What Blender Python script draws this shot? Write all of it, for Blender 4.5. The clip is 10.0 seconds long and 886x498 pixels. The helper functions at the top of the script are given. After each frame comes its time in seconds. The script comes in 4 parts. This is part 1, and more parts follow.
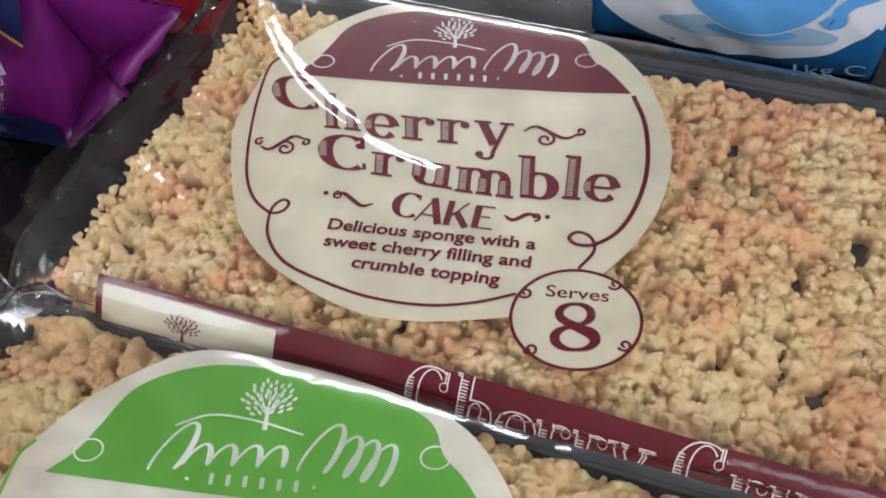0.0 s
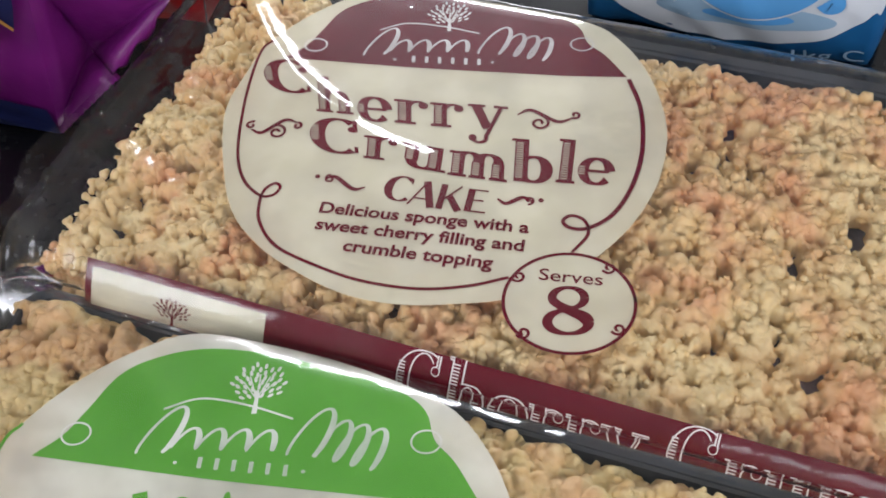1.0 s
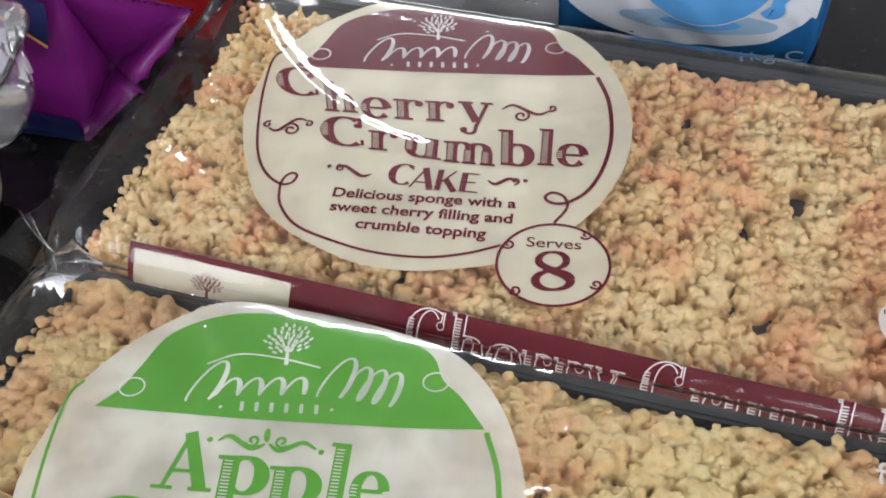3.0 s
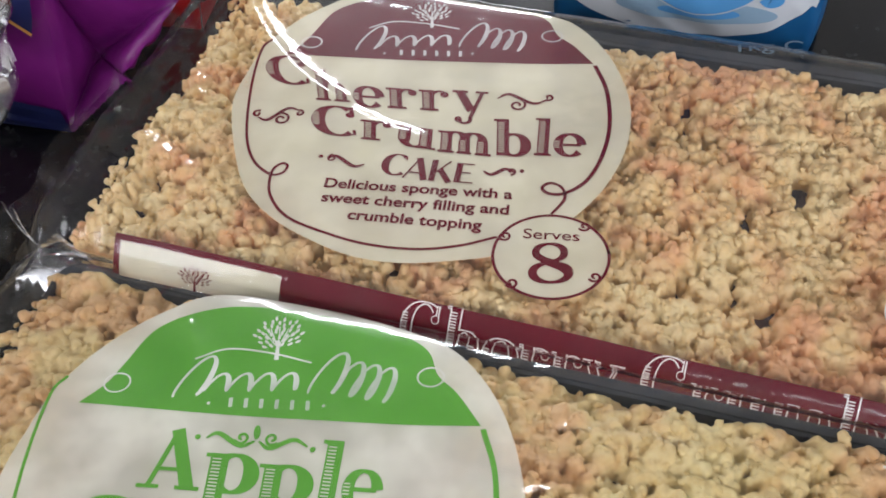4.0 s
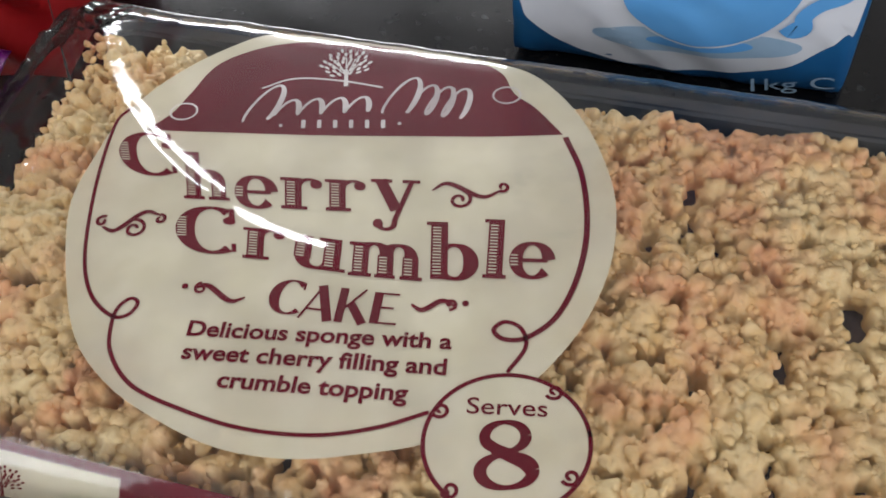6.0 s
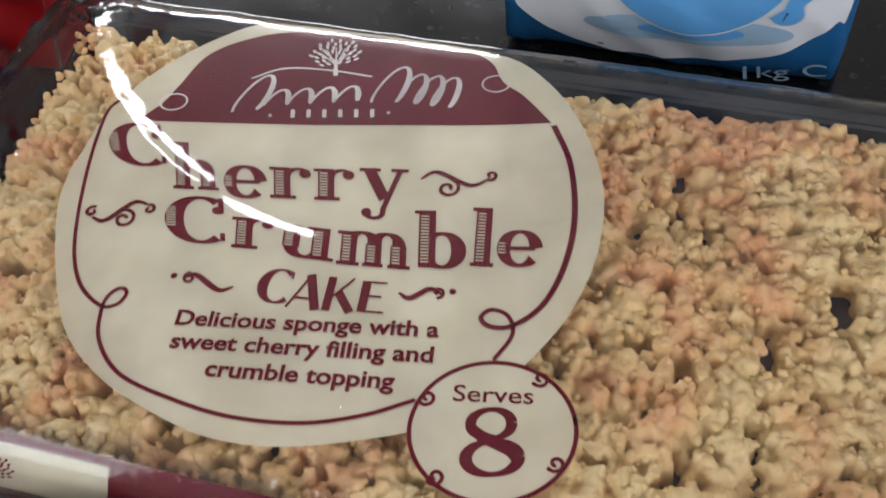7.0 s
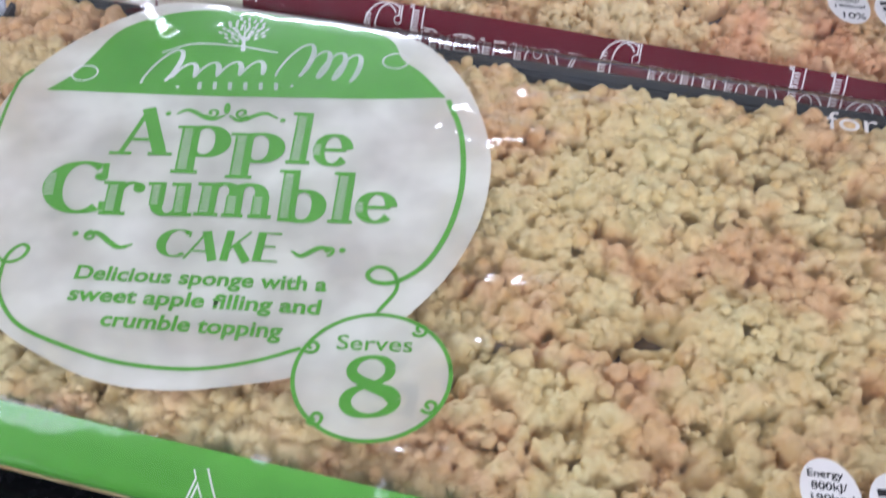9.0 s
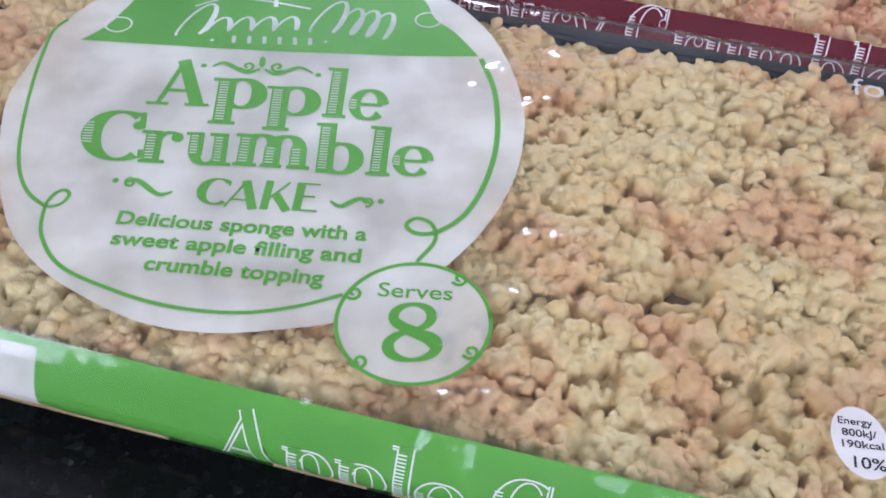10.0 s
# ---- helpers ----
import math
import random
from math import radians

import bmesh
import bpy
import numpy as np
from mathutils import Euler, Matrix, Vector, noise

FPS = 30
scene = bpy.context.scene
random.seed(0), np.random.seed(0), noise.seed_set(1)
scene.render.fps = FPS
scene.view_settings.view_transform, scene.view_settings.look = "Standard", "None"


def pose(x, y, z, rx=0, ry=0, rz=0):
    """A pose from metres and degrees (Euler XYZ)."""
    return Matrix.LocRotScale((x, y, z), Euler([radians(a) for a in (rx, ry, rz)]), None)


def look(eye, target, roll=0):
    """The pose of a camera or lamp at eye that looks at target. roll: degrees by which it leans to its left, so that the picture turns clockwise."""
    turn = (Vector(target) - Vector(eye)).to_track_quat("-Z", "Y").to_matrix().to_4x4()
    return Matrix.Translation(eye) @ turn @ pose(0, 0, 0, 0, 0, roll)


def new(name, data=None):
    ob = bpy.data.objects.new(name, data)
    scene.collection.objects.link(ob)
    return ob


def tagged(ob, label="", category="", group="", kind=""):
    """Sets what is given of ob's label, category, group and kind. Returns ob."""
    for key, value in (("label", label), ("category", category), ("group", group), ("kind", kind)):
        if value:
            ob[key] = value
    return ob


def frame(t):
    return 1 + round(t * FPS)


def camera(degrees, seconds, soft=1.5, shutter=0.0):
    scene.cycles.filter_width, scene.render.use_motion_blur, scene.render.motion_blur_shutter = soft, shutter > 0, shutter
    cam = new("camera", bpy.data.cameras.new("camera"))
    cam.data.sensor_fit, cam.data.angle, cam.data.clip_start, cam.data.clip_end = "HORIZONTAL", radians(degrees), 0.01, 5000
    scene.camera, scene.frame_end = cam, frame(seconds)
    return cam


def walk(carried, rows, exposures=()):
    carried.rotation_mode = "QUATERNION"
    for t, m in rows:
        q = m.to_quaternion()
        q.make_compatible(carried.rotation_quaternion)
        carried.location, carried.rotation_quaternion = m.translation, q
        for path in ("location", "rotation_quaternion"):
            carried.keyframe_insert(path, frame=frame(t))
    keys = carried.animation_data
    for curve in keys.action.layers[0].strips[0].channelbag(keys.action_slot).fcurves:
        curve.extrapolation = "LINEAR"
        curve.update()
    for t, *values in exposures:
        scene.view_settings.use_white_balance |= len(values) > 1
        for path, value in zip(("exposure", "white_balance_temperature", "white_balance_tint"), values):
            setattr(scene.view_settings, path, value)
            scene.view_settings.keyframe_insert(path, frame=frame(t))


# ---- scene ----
cam = camera(47.0, 10.0, soft=1.7, shutter=0.4)
ROWS = [
    (0.0, 0.0271, -0.2240, 0.2662, 39.352, 3.171, 1.934),
    (0.5, 0.0263, -0.2233, 0.2627, 39.091, 3.219, 1.909),
    (1.0, 0.0293, -0.2246, 0.2618, 39.092, 3.188, 2.016),
    (1.5, 0.0305, -0.2301, 0.2657, 39.258, 3.191, 1.436),
    (2.0, 0.0294, -0.2502, 0.2737, 39.787, 3.261, 0.714),
    (2.5, 0.0254, -0.2617, 0.2795, 40.154, 3.113, 0.049),
    (3.0, 0.0227, -0.2642, 0.2847, 40.507, 2.932, -0.228),
    (4.5, 0.0213, -0.2503, 0.2739, 40.249, 2.293, -0.726),
    (5.0, 0.0226, -0.2186, 0.2638, 40.317, 2.106, -1.029),
    (5.5, 0.0353, -0.1736, 0.2346, 39.611, 2.655, -2.092),
    (6.8, 0.0401, -0.1648, 0.2328, 38.077, 3.621, -2.464),
    (7.0, 0.0417, -0.1679, 0.2329, 38.256, 3.548, -2.473),
    (7.5, 0.0326, -0.1972, 0.2412, 38.273, 2.775, -2.729),
    (8.0, 0.0222, -0.2525, 0.2570, 38.455, 2.123, -2.753),
    (8.5, 0.0114, -0.3016, 0.2529, 38.191, 1.034, -2.953),
    (8.6, 0.0117, -0.3036, 0.2510, 38.073, 0.949, -3.026),
    (8.8, 0.0136, -0.3148, 0.2476, 37.636, 0.699, -3.267),
    (9.0, 0.0116, -0.3210, 0.2396, 37.073, 0.584, -3.387),
    (9.5, 0.0024, -0.3295, 0.2351, 36.148, -0.435, -3.570),
    (10.0, -0.0028, -0.3287, 0.2390, 36.085, -1.050, -3.239),
]
walk(cam, [(t, pose(x, y, z, rx, ry, rz)) for t, x, y, z, rx, ry, rz in ROWS],
     exposures=[(0.0, 0.18, 6300, 13), (3.0, 0.25, 6300, 13), (5.5, 0.03, 6500, 13), (7.2, -0.04, 6500, 13), (8.5, 0.30, 5850, 15), (10.0, 0.27, 5450, 23)])

# ---- world and light ----
world = bpy.data.worlds.new("sky")
scene.world = world
world.use_nodes = True
sky = world.node_tree.nodes.new("ShaderNodeTexSky")
sky.sky_type, sky.sun_disc = "NISHITA", False
sky.sun_elevation, sky.sun_rotation = radians(40), radians(20)
world.node_tree.links.new(sky.outputs[0], world.node_tree.nodes["Background"].inputs[0])
world.node_tree.nodes["Background"].inputs[1].default_value = 0.1


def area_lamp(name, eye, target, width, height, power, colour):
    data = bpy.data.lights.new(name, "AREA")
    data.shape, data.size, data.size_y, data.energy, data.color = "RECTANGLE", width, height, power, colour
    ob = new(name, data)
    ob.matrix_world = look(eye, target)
    return tagged(ob, "daylight lamp at an unseen window", "light", kind="structure")


area_lamp("window_light", (-0.06, 1.03, 0.435), (-0.06, 0.0, 0.20), 0.52, 0.25, 11.0, (0.95, 0.98, 1.0))
area_lamp("south_window_light", (0.10, -2.52, 1.125), (0.10, 0.0, 0.2), 1.2, 0.55, 11.0, (0.97, 0.98, 1.0))
area_lamp("side_fill_light", (1.60, -1.25, 0.85), (0.0, -0.1, 0.0), 1.3, 1.1, 17.5, (0.97, 0.98, 1.0))
# west lamp is added fill for left faces and strip gloss, no known window
area_lamp("side_fill_light", (-1.98, -1.35, 0.90), (0.0, -0.1, 0.0), 1.0, 1.0, 22.0, (0.97, 0.98, 1.0))

# ---- materials ----
def nodes_of(name):
    m = bpy.data.materials.new(name)
    m.use_nodes = True
    return m, m.node_tree.nodes, m.node_tree.links, m.node_tree.nodes["Principled BSDF"]


def noise_node(n, l, scale, detail=3.0, rough=0.55, warp=None):
    tc = n.new("ShaderNodeTexCoord")
    t = n.new("ShaderNodeTexNoise")
    t.inputs["Scale"].default_value, t.inputs["Detail"].default_value, t.inputs["Roughness"].default_value = scale, detail, rough
    l.new(tc.outputs["Object"], t.inputs["Vector"])
    return t


def ramp_node(n, l, source, stops):
    r = n.new("ShaderNodeValToRGB")
    e = r.color_ramp.elements
    while len(e) < len(stops):
        e.new(0.5)
    for k, (at, c) in zip(e, stops):
        k.position, k.color = at, (*c, 1)
    l.new(source, r.inputs[0])
    return r


def surface(name, c1, c2, scale=60, rough=0.5, bump=0.0, bump_scale=300, metal=0.0, spec=0.5, coat=0.0):
    """A plain material: two close colours mixed by noise, fine relief."""
    m, n, l, b = nodes_of(name)
    t = noise_node(n, l, scale, 5)
    r = ramp_node(n, l, t.outputs[0], [(0.35, c1), (0.65, c2)])
    l.new(r.outputs[0], b.inputs["Base Color"])
    b.inputs["Roughness"].default_value, b.inputs["Metallic"].default_value = rough, metal
    b.inputs["Specular IOR Level"].default_value, b.inputs["Coat Weight"].default_value = spec, coat
    if bump:
        t2 = noise_node(n, l, bump_scale, 4)
        bp = n.new("ShaderNodeBump")
        bp.inputs["Strength"].default_value, bp.inputs["Distance"].default_value = bump, 0.001
        l.new(t2.outputs[0], bp.inputs["Height"])
        l.new(bp.outputs[0], b.inputs["Normal"])
    return m


def crumble_material(name, pale, mid, toasted):
    m, n, l, b = nodes_of(name)
    big, small = noise_node(n, l, 42, 3), noise_node(n, l, 420, 4, 0.65)
    r1 = ramp_node(n, l, big.outputs[0], [(0.36, pale), (0.49, mid), (0.62, toasted)])
    clod = noise_node(n, l, 190, 2, 0.5)
    hue = ramp_node(n, l, clod.outputs[0], [(0.32, (0.98, 0.90, 0.77)), (0.45, (1.0, 0.98, 0.95)), (0.62, (1.03, 1.04, 1.05))])
    tone = n.new("ShaderNodeMix")
    tone.data_type, tone.blend_type = "RGBA", "MULTIPLY"
    tone.inputs[0].default_value = 0.8
    l.new(r1.outputs[0], tone.inputs[6])
    l.new(hue.outputs[0], tone.inputs[7])
    r2 = ramp_node(n, l, small.outputs[0], [(0.30, (0.86, 0.80, 0.72)), (0.60, (1.0, 1.0, 1.0))])
    mix = n.new("ShaderNodeMix")
    mix.data_type, mix.blend_type = "RGBA", "MULTIPLY"
    mix.inputs[0].default_value = 0.75
    isl = n.new("ShaderNodeNewGeometry")
    each = ramp_node(n, l, isl.outputs["Random Per Island"], [(0.0, (0.96, 0.91, 0.82)), (0.4, (1.0, 0.99, 0.97)), (1.0, (1.04, 1.04, 1.04))])
    own = n.new("ShaderNodeMix")
    own.data_type, own.blend_type = "RGBA", "MULTIPLY"
    own.inputs[0].default_value = 1.0
    l.new(tone.outputs[2], own.inputs[6])
    l.new(each.outputs[0], own.inputs[7])
    l.new(own.outputs[2], mix.inputs[6])
    l.new(r2.outputs[0], mix.inputs[7])
    l.new(mix.outputs[2], b.inputs["Base Color"])
    b.inputs["Roughness"].default_value, b.inputs["Specular IOR Level"].default_value = 0.62, 0.3
    fine = noise_node(n, l, 700, 5, 0.7)
    bp = n.new("ShaderNodeBump")
    bp.inputs["Strength"].default_value, bp.inputs["Distance"].default_value = 0.7, 0.0010
    l.new(fine.outputs[0], bp.inputs["Height"])
    l.new(bp.outputs[0], b.inputs["Normal"])
    return m


def film_material(name, rough=0.075, ior=1.38, veil=0.004, bump=0.13):
    """Clear film: what lies under shows through; gloss by Fresnel, a trace of milky haze."""
    m, n, l, b = nodes_of(name)
    n.remove(b)
    out = n["Material Output"]
    clear, gloss, haze = n.new("ShaderNodeBsdfTransparent"), n.new("ShaderNodeBsdfGlossy"), n.new("ShaderNodeBsdfDiffuse")
    clear.inputs[0].default_value = (0.97, 0.97, 0.975, 1)
    gloss.inputs[0].default_value, gloss.inputs["Roughness"].default_value = (1, 1, 1, 1), rough
    haze.inputs[0].default_value = (0.75, 0.77, 0.8, 1)
    fr = n.new("ShaderNodeFresnel")
    fr.inputs[0].default_value = ior
    t = noise_node(n, l, 55, 3, 0.5)
    t2 = noise_node(n, l, 240, 2, 0.5)
    add = n.new("ShaderNodeMath")
    add.operation = "MULTIPLY_ADD"
    add.inputs[1].default_value = 0.16
    l.new(t2.outputs[0], add.inputs[0])
    l.new(t.outputs[0], add.inputs[2])
    bp = n.new("ShaderNodeBump")
    bp.inputs["Strength"].default_value, bp.inputs["Distance"].default_value = bump, 0.004
    l.new(add.outputs[0], bp.inputs["Height"])
    l.new(bp.outputs[0], gloss.inputs["Normal"])
    l.new(bp.outputs[0], fr.inputs["Normal"])
    m1, m2 = n.new("ShaderNodeMixShader"), n.new("ShaderNodeMixShader")
    m1.inputs[0].default_value = veil
    l.new(clear.outputs[0], m1.inputs[1])
    l.new(haze.outputs[0], m1.inputs[2])
    l.new(fr.outputs[0], m2.inputs[0])
    # a soft second lobe from the fine slack of the film
    soft, slack, m3 = n.new("ShaderNodeBsdfGlossy"), n.new("ShaderNodeBump"), n.new("ShaderNodeMixShader")
    soft.inputs["Roughness"].default_value, m3.inputs[0].default_value = 0.30, 0.005
    slack.inputs["Strength"].default_value, slack.inputs["Distance"].default_value = 0.6, 0.010
    t3 = noise_node(n, l, 26, 1.5, 0.4)
    l.new(t3.outputs[0], slack.inputs["Height"])
    l.new(slack.outputs[0], soft.inputs["Normal"])
    l.new(m1.outputs[0], m3.inputs[1])
    l.new(soft.outputs[0], m3.inputs[2])
    l.new(m3.outputs[0], m2.inputs[1])
    l.new(gloss.outputs[0], m2.inputs[2])
    l.new(m2.outputs[0], out.inputs[0])
    return m


def print_material(name, c1, c2, see=0.0, rough=0.35):
    """Ink on film: slightly uneven, a little of what lies under shows through."""
    m, n, l, b = nodes_of(name)
    t = noise_node(n, l, 70, 3)
    r = ramp_node(n, l, t.outputs[0], [(0.35, c1), (0.65, c2)])
    l.new(r.outputs[0], b.inputs["Base Color"])
    b.inputs["Roughness"].default_value, b.inputs["Specular IOR Level"].default_value = rough, 0.06
    if see:
        patch = noise_node(n, l, 48, 3, 0.5)
        amount = n.new("ShaderNodeMapRange")
        amount.inputs[1].default_value, amount.inputs[2].default_value = 0.35, 0.65
        amount.inputs[3].default_value, amount.inputs[4].default_value = 1.0 - 1.8 * see, 1.0 - 0.2 * see
        l.new(patch.outputs[0], amount.inputs[0])
        l.new(amount.outputs[0], b.inputs["Alpha"])
    return m


def granite_material(name):
    m, n, l, b = nodes_of(name)
    tc = n.new("ShaderNodeTexCoord")
    v = n.new("ShaderNodeTexVoronoi")
    v.inputs["Scale"].default_value = 420
    l.new(tc.outputs["Object"], v.inputs["Vector"])
    t = noise_node(n, l, 160, 5, 0.7)
    mul = n.new("ShaderNodeMath")
    mul.operation = "MULTIPLY"
    l.new(v.outputs["Color"], mul.inputs[0])
    l.new(t.outputs[0], mul.inputs[1])
    r = ramp_node(n, l, mul.outputs[0], [(0.30, (0.006, 0.006, 0.007)), (0.52, (0.014, 0.015, 0.016)), (0.62, (0.05, 0.055, 0.055))])
    l.new(r.outputs[0], b.inputs["Base Color"])
    t3 = noise_node(n, l, 25, 4)
    r3 = ramp_node(n, l, t3.outputs[0], [(0.3, (0.10, 0.10, 0.10)), (0.7, (0.17, 0.17, 0.17))])
    l.new(r3.outputs[0], b.inputs["Roughness"])
    b.inputs["Specular IOR Level"].default_value = 0.25
    return m


GRANITE = granite_material("black_granite")
PLASTER = surface("white_plaster", (0.74, 0.73, 0.70), (0.80, 0.79, 0.77), 8, 0.85, 0.2, 200)
FLOORING = surface("grey_floor", (0.25, 0.23, 0.21), (0.32, 0.30, 0.28), 6, 0.6)
PVC = surface("white_frame", (0.78, 0.78, 0.78), (0.82, 0.82, 0.82), 20, 0.35)
CRUMBLE_C = crumble_material("cherry_crumble", (0.86, 0.715, 0.42), (0.85, 0.64, 0.355), (0.82, 0.48, 0.275))
CRUMBLE_A = crumble_material("apple_crumble", (0.79, 0.69, 0.385), (0.77, 0.625, 0.335), (0.73, 0.49, 0.27))
UNDER_C = surface("cherry_bed", (0.15, 0.11, 0.12), (0.045, 0.04, 0.06), 110, 0.6, 0.5, 500)
UNDER_A = surface("apple_bed", (0.30, 0.20, 0.11), (0.10, 0.07, 0.06), 110, 0.6, 0.5, 500)
TRAY = surface("tray", (0.022, 0.028, 0.040), (0.032, 0.040, 0.054), 40, 0.3)
FILM = film_material("clear_film")
SEAM = film_material("milky_film", 0.10, 1.28, 0.010, 0.30)
CREAM = print_material("cream_ink", (0.61, 0.575, 0.435), (0.65, 0.615, 0.49), 0.13)
PALE = print_material("pale_ink", (0.66, 0.64, 0.55), (0.72, 0.70, 0.62), 0.20)
MAROON = print_material("maroon_ink", (0.105, 0.003, 0.012), (0.125, 0.005, 0.016))
GREEN = print_material("green_ink", (0.105, 0.34, 0.042), (0.125, 0.375, 0.055), 0.03)
WHITE_INK = print_material("white_ink", (0.80, 0.76, 0.72), (0.86, 0.83, 0.80))
MARK_INK = print_material("thin_white_ink", (0.80, 0.77, 0.74), (0.86, 0.84, 0.82), 0.28)
BLACK_INK = print_material("black_ink", (0.02, 0.02, 0.02), (0.03, 0.03, 0.03))


# ---- building helpers ----
def mesh_object(name, verts, faces, material, parent=None, label="", smooth=True):
    me = bpy.data.meshes.new(name)
    me.from_pydata([tuple(v) for v in verts], [], faces)
    me.materials.append(material)
    if smooth:
        me.polygons.foreach_set("use_smooth", [True] * len(me.polygons))
    me.update()
    ob = new(name, me)
    ob.parent = parent
    if label:
        ob["label"] = label
    return ob


def part(name, bm, material, parent, label=""):
    me = bpy.data.meshes.new(name)
    bm.to_mesh(me)
    bm.free()
    me.materials.append(material)
    ob = new(name, me)
    ob.parent = parent
    if label:
        ob["label"] = label
    return ob


def box(x0, y0, z0, x1, y1, z1, bevel=0.0):
    bm = bmesh.new()
    bmesh.ops.create_cube(bm, size=1.0, matrix=Matrix.Translation(((x0 + x1) / 2, (y0 + y1) / 2, (z0 + z1) / 2)) @ Matrix.Diagonal((x1 - x0, y1 - y0, z1 - z0, 1)))
    if bevel:
        bmesh.ops.bevel(bm, geom=bm.edges[:], offset=bevel, segments=3, affect="EDGES")
    return bm


def thing(name, label, category, group=""):
    return tagged(new(name), label, category, group)


def setting(name, bm, material, label):
    return tagged(part(name, bm, material, None), label, name.split("_")[0], kind="structure")


# ---- the kitchen ----
setting("worktop", box(-1.3, -0.36, -0.04, 1.615, 0.995, 0.0, 0.004), GRANITE, "polished black granite kitchen worktop")
setting("floor", box(-2.0, -2.5, -0.95, 2.2, 1.0, -0.90), FLOORING, "plain grey kitchen floor")
setting("ceiling", box(-2.0, -2.5, 1.55, 2.2, 1.1, 1.60), PLASTER, "plain white ceiling")
# opening cut only to house the added west fill lamp
bmx = box(-2.1, -2.5, -0.9, -2.0, -1.86, 1.55)
for b2 in ((-2.1, -0.84, -0.9, -2.0, 1.1, 1.55), (-2.1, -1.86, -0.9, -2.0, -0.84, 0.4), (-2.1, -1.86, 1.4, -2.0, -0.84, 1.55)):
    other = box(*b2)
    tmp = bpy.data.meshes.new("tmp")
    other.to_mesh(tmp)
    bmx.from_mesh(tmp)
    other.free()
    bpy.data.meshes.remove(tmp)
setting("wall_west", bmx, PLASTER, "plain white wall with an opening for an unseen window")
bmn = box(-2.0, 1.0, -0.9, -0.34, 1.1, 1.55)
for b2 in ((0.22, 1.0, -0.9, 1.72, 1.1, 1.55), (-0.34, 1.0, -0.9, 0.22, 1.1, 0.30), (-0.34, 1.0, 0.57, 0.22, 1.1, 1.55)):
    other = box(*b2)
    tmp = bpy.data.meshes.new("tmp")
    other.to_mesh(tmp)
    bmn.from_mesh(tmp)
    other.free()
    bpy.data.meshes.remove(tmp)
setting("wall_north", bmn, PLASTER, "plain white wall with a low window opening")
bms = box(-2.1, -2.6, -0.9, -0.5, -2.5, 1.55)
for b2 in ((0.7, -2.6, -0.9, 1.72, -2.5, 1.55), (-0.5, -2.6, -0.9, 0.7, -2.5, 0.85), (-0.5, -2.6, 1.40, 0.7, -2.5, 1.55)):
    other = box(*b2)
    tmp = bpy.data.meshes.new("tmp")
    other.to_mesh(tmp)
    bms.from_mesh(tmp)
    other.free()
    bpy.data.meshes.remove(tmp)
setting("wall_south", bms, PLASTER, "plain white wall with an opening for an unseen window")
WY0, WY1, WZ0, WZ1 = -1.9, -0.6, 0.3, 1.4
bmw = box(1.62, -2.5, -0.9, 1.72, WY0, 1.55)
for b2 in ((1.62, WY1, -0.9, 1.72, 1.0, 1.55), (1.62, WY0, -0.9, 1.72, WY1, WZ0), (1.62, WY0, WZ1, 1.72, WY1, 1.55)):
    other = box(*b2)
    tmp = bpy.data.meshes.new("tmp")
    other.to_mesh(tmp)
    bmw.from_mesh(tmp)
    other.free()
    bpy.data.meshes.remove(tmp)
setting("wall_east", bmw, PLASTER, "plain white wall with an opening for an unseen window")
bench = setting("base_cabinet", box(-1.3, -0.33, -0.9, 1.5, 0.99, -0.041), PVC, "plain white base units under the worktop")
win = tagged(new("window_1"), "white framed kitchen window", "window", kind="structure")
for args in ((1.65, WY0, WZ0, 1.70, WY0 + 0.04, WZ1), (1.65, WY1 - 0.04, WZ0, 1.70, WY1, WZ1), (1.65, WY0 + 0.04, WZ0, 1.70, WY1 - 0.04, WZ0 + 0.04), (1.65, WY0 + 0.04, WZ1 - 0.04, 1.70, WY1 - 0.04, WZ1)):
    part("window_frame", box(*args), PVC, win)


# ---- wrapped cakes ----
TOP = 0.048
CA, SA = math.cos(radians(18)), math.sin(radians(18))


def smooth_noise(x, y, seed):
    """Smooth value noise of period-free lattice cells of size 1."""
    rng = np.random.RandomState(seed)
    table = rng.rand(64, 64)
    xi, yi = np.floor(x).astype(int), np.floor(y).astype(int)
    fx, fy = x - xi, y - yi
    fx, fy = fx * fx * (3 - 2 * fx), fy * fy * (3 - 2 * fy)
    g = lambda i, j: table[(xi + i) % 64, (yi + j) % 64]
    return (g(0, 0) * (1 - fx) + g(1, 0) * fx) * (1 - fy) + (g(0, 1) * (1 - fx) + g(1, 1) * fx) * fy - 0.5


def to_label(u, v):
    return u * CA + v * SA, -u * SA + v * CA


def to_pack(x, y):
    return x * CA - y * SA, x * SA + y * CA


LEFT, RIGHT, BACK, FRONT = -0.088, 0.195, 0.056, -0.068
END = 0.024


def pinch(u):
    t = np.clip(np.maximum(LEFT - u, u - RIGHT) / END, 0, 1)
    return 1 - 0.72 * t ** 1.6


def top_of(u, v):
    """Height of the taut film over the cake."""
    z = np.full(np.shape(u), TOP) - 0.0058 * (np.maximum(v - BACK, 0) / 0.0115) ** 2 - 0.014 * (np.maximum(FRONT - v, 0) / 0.016) ** 2
    return 0.016 + (z - 0.016) * pinch(u)


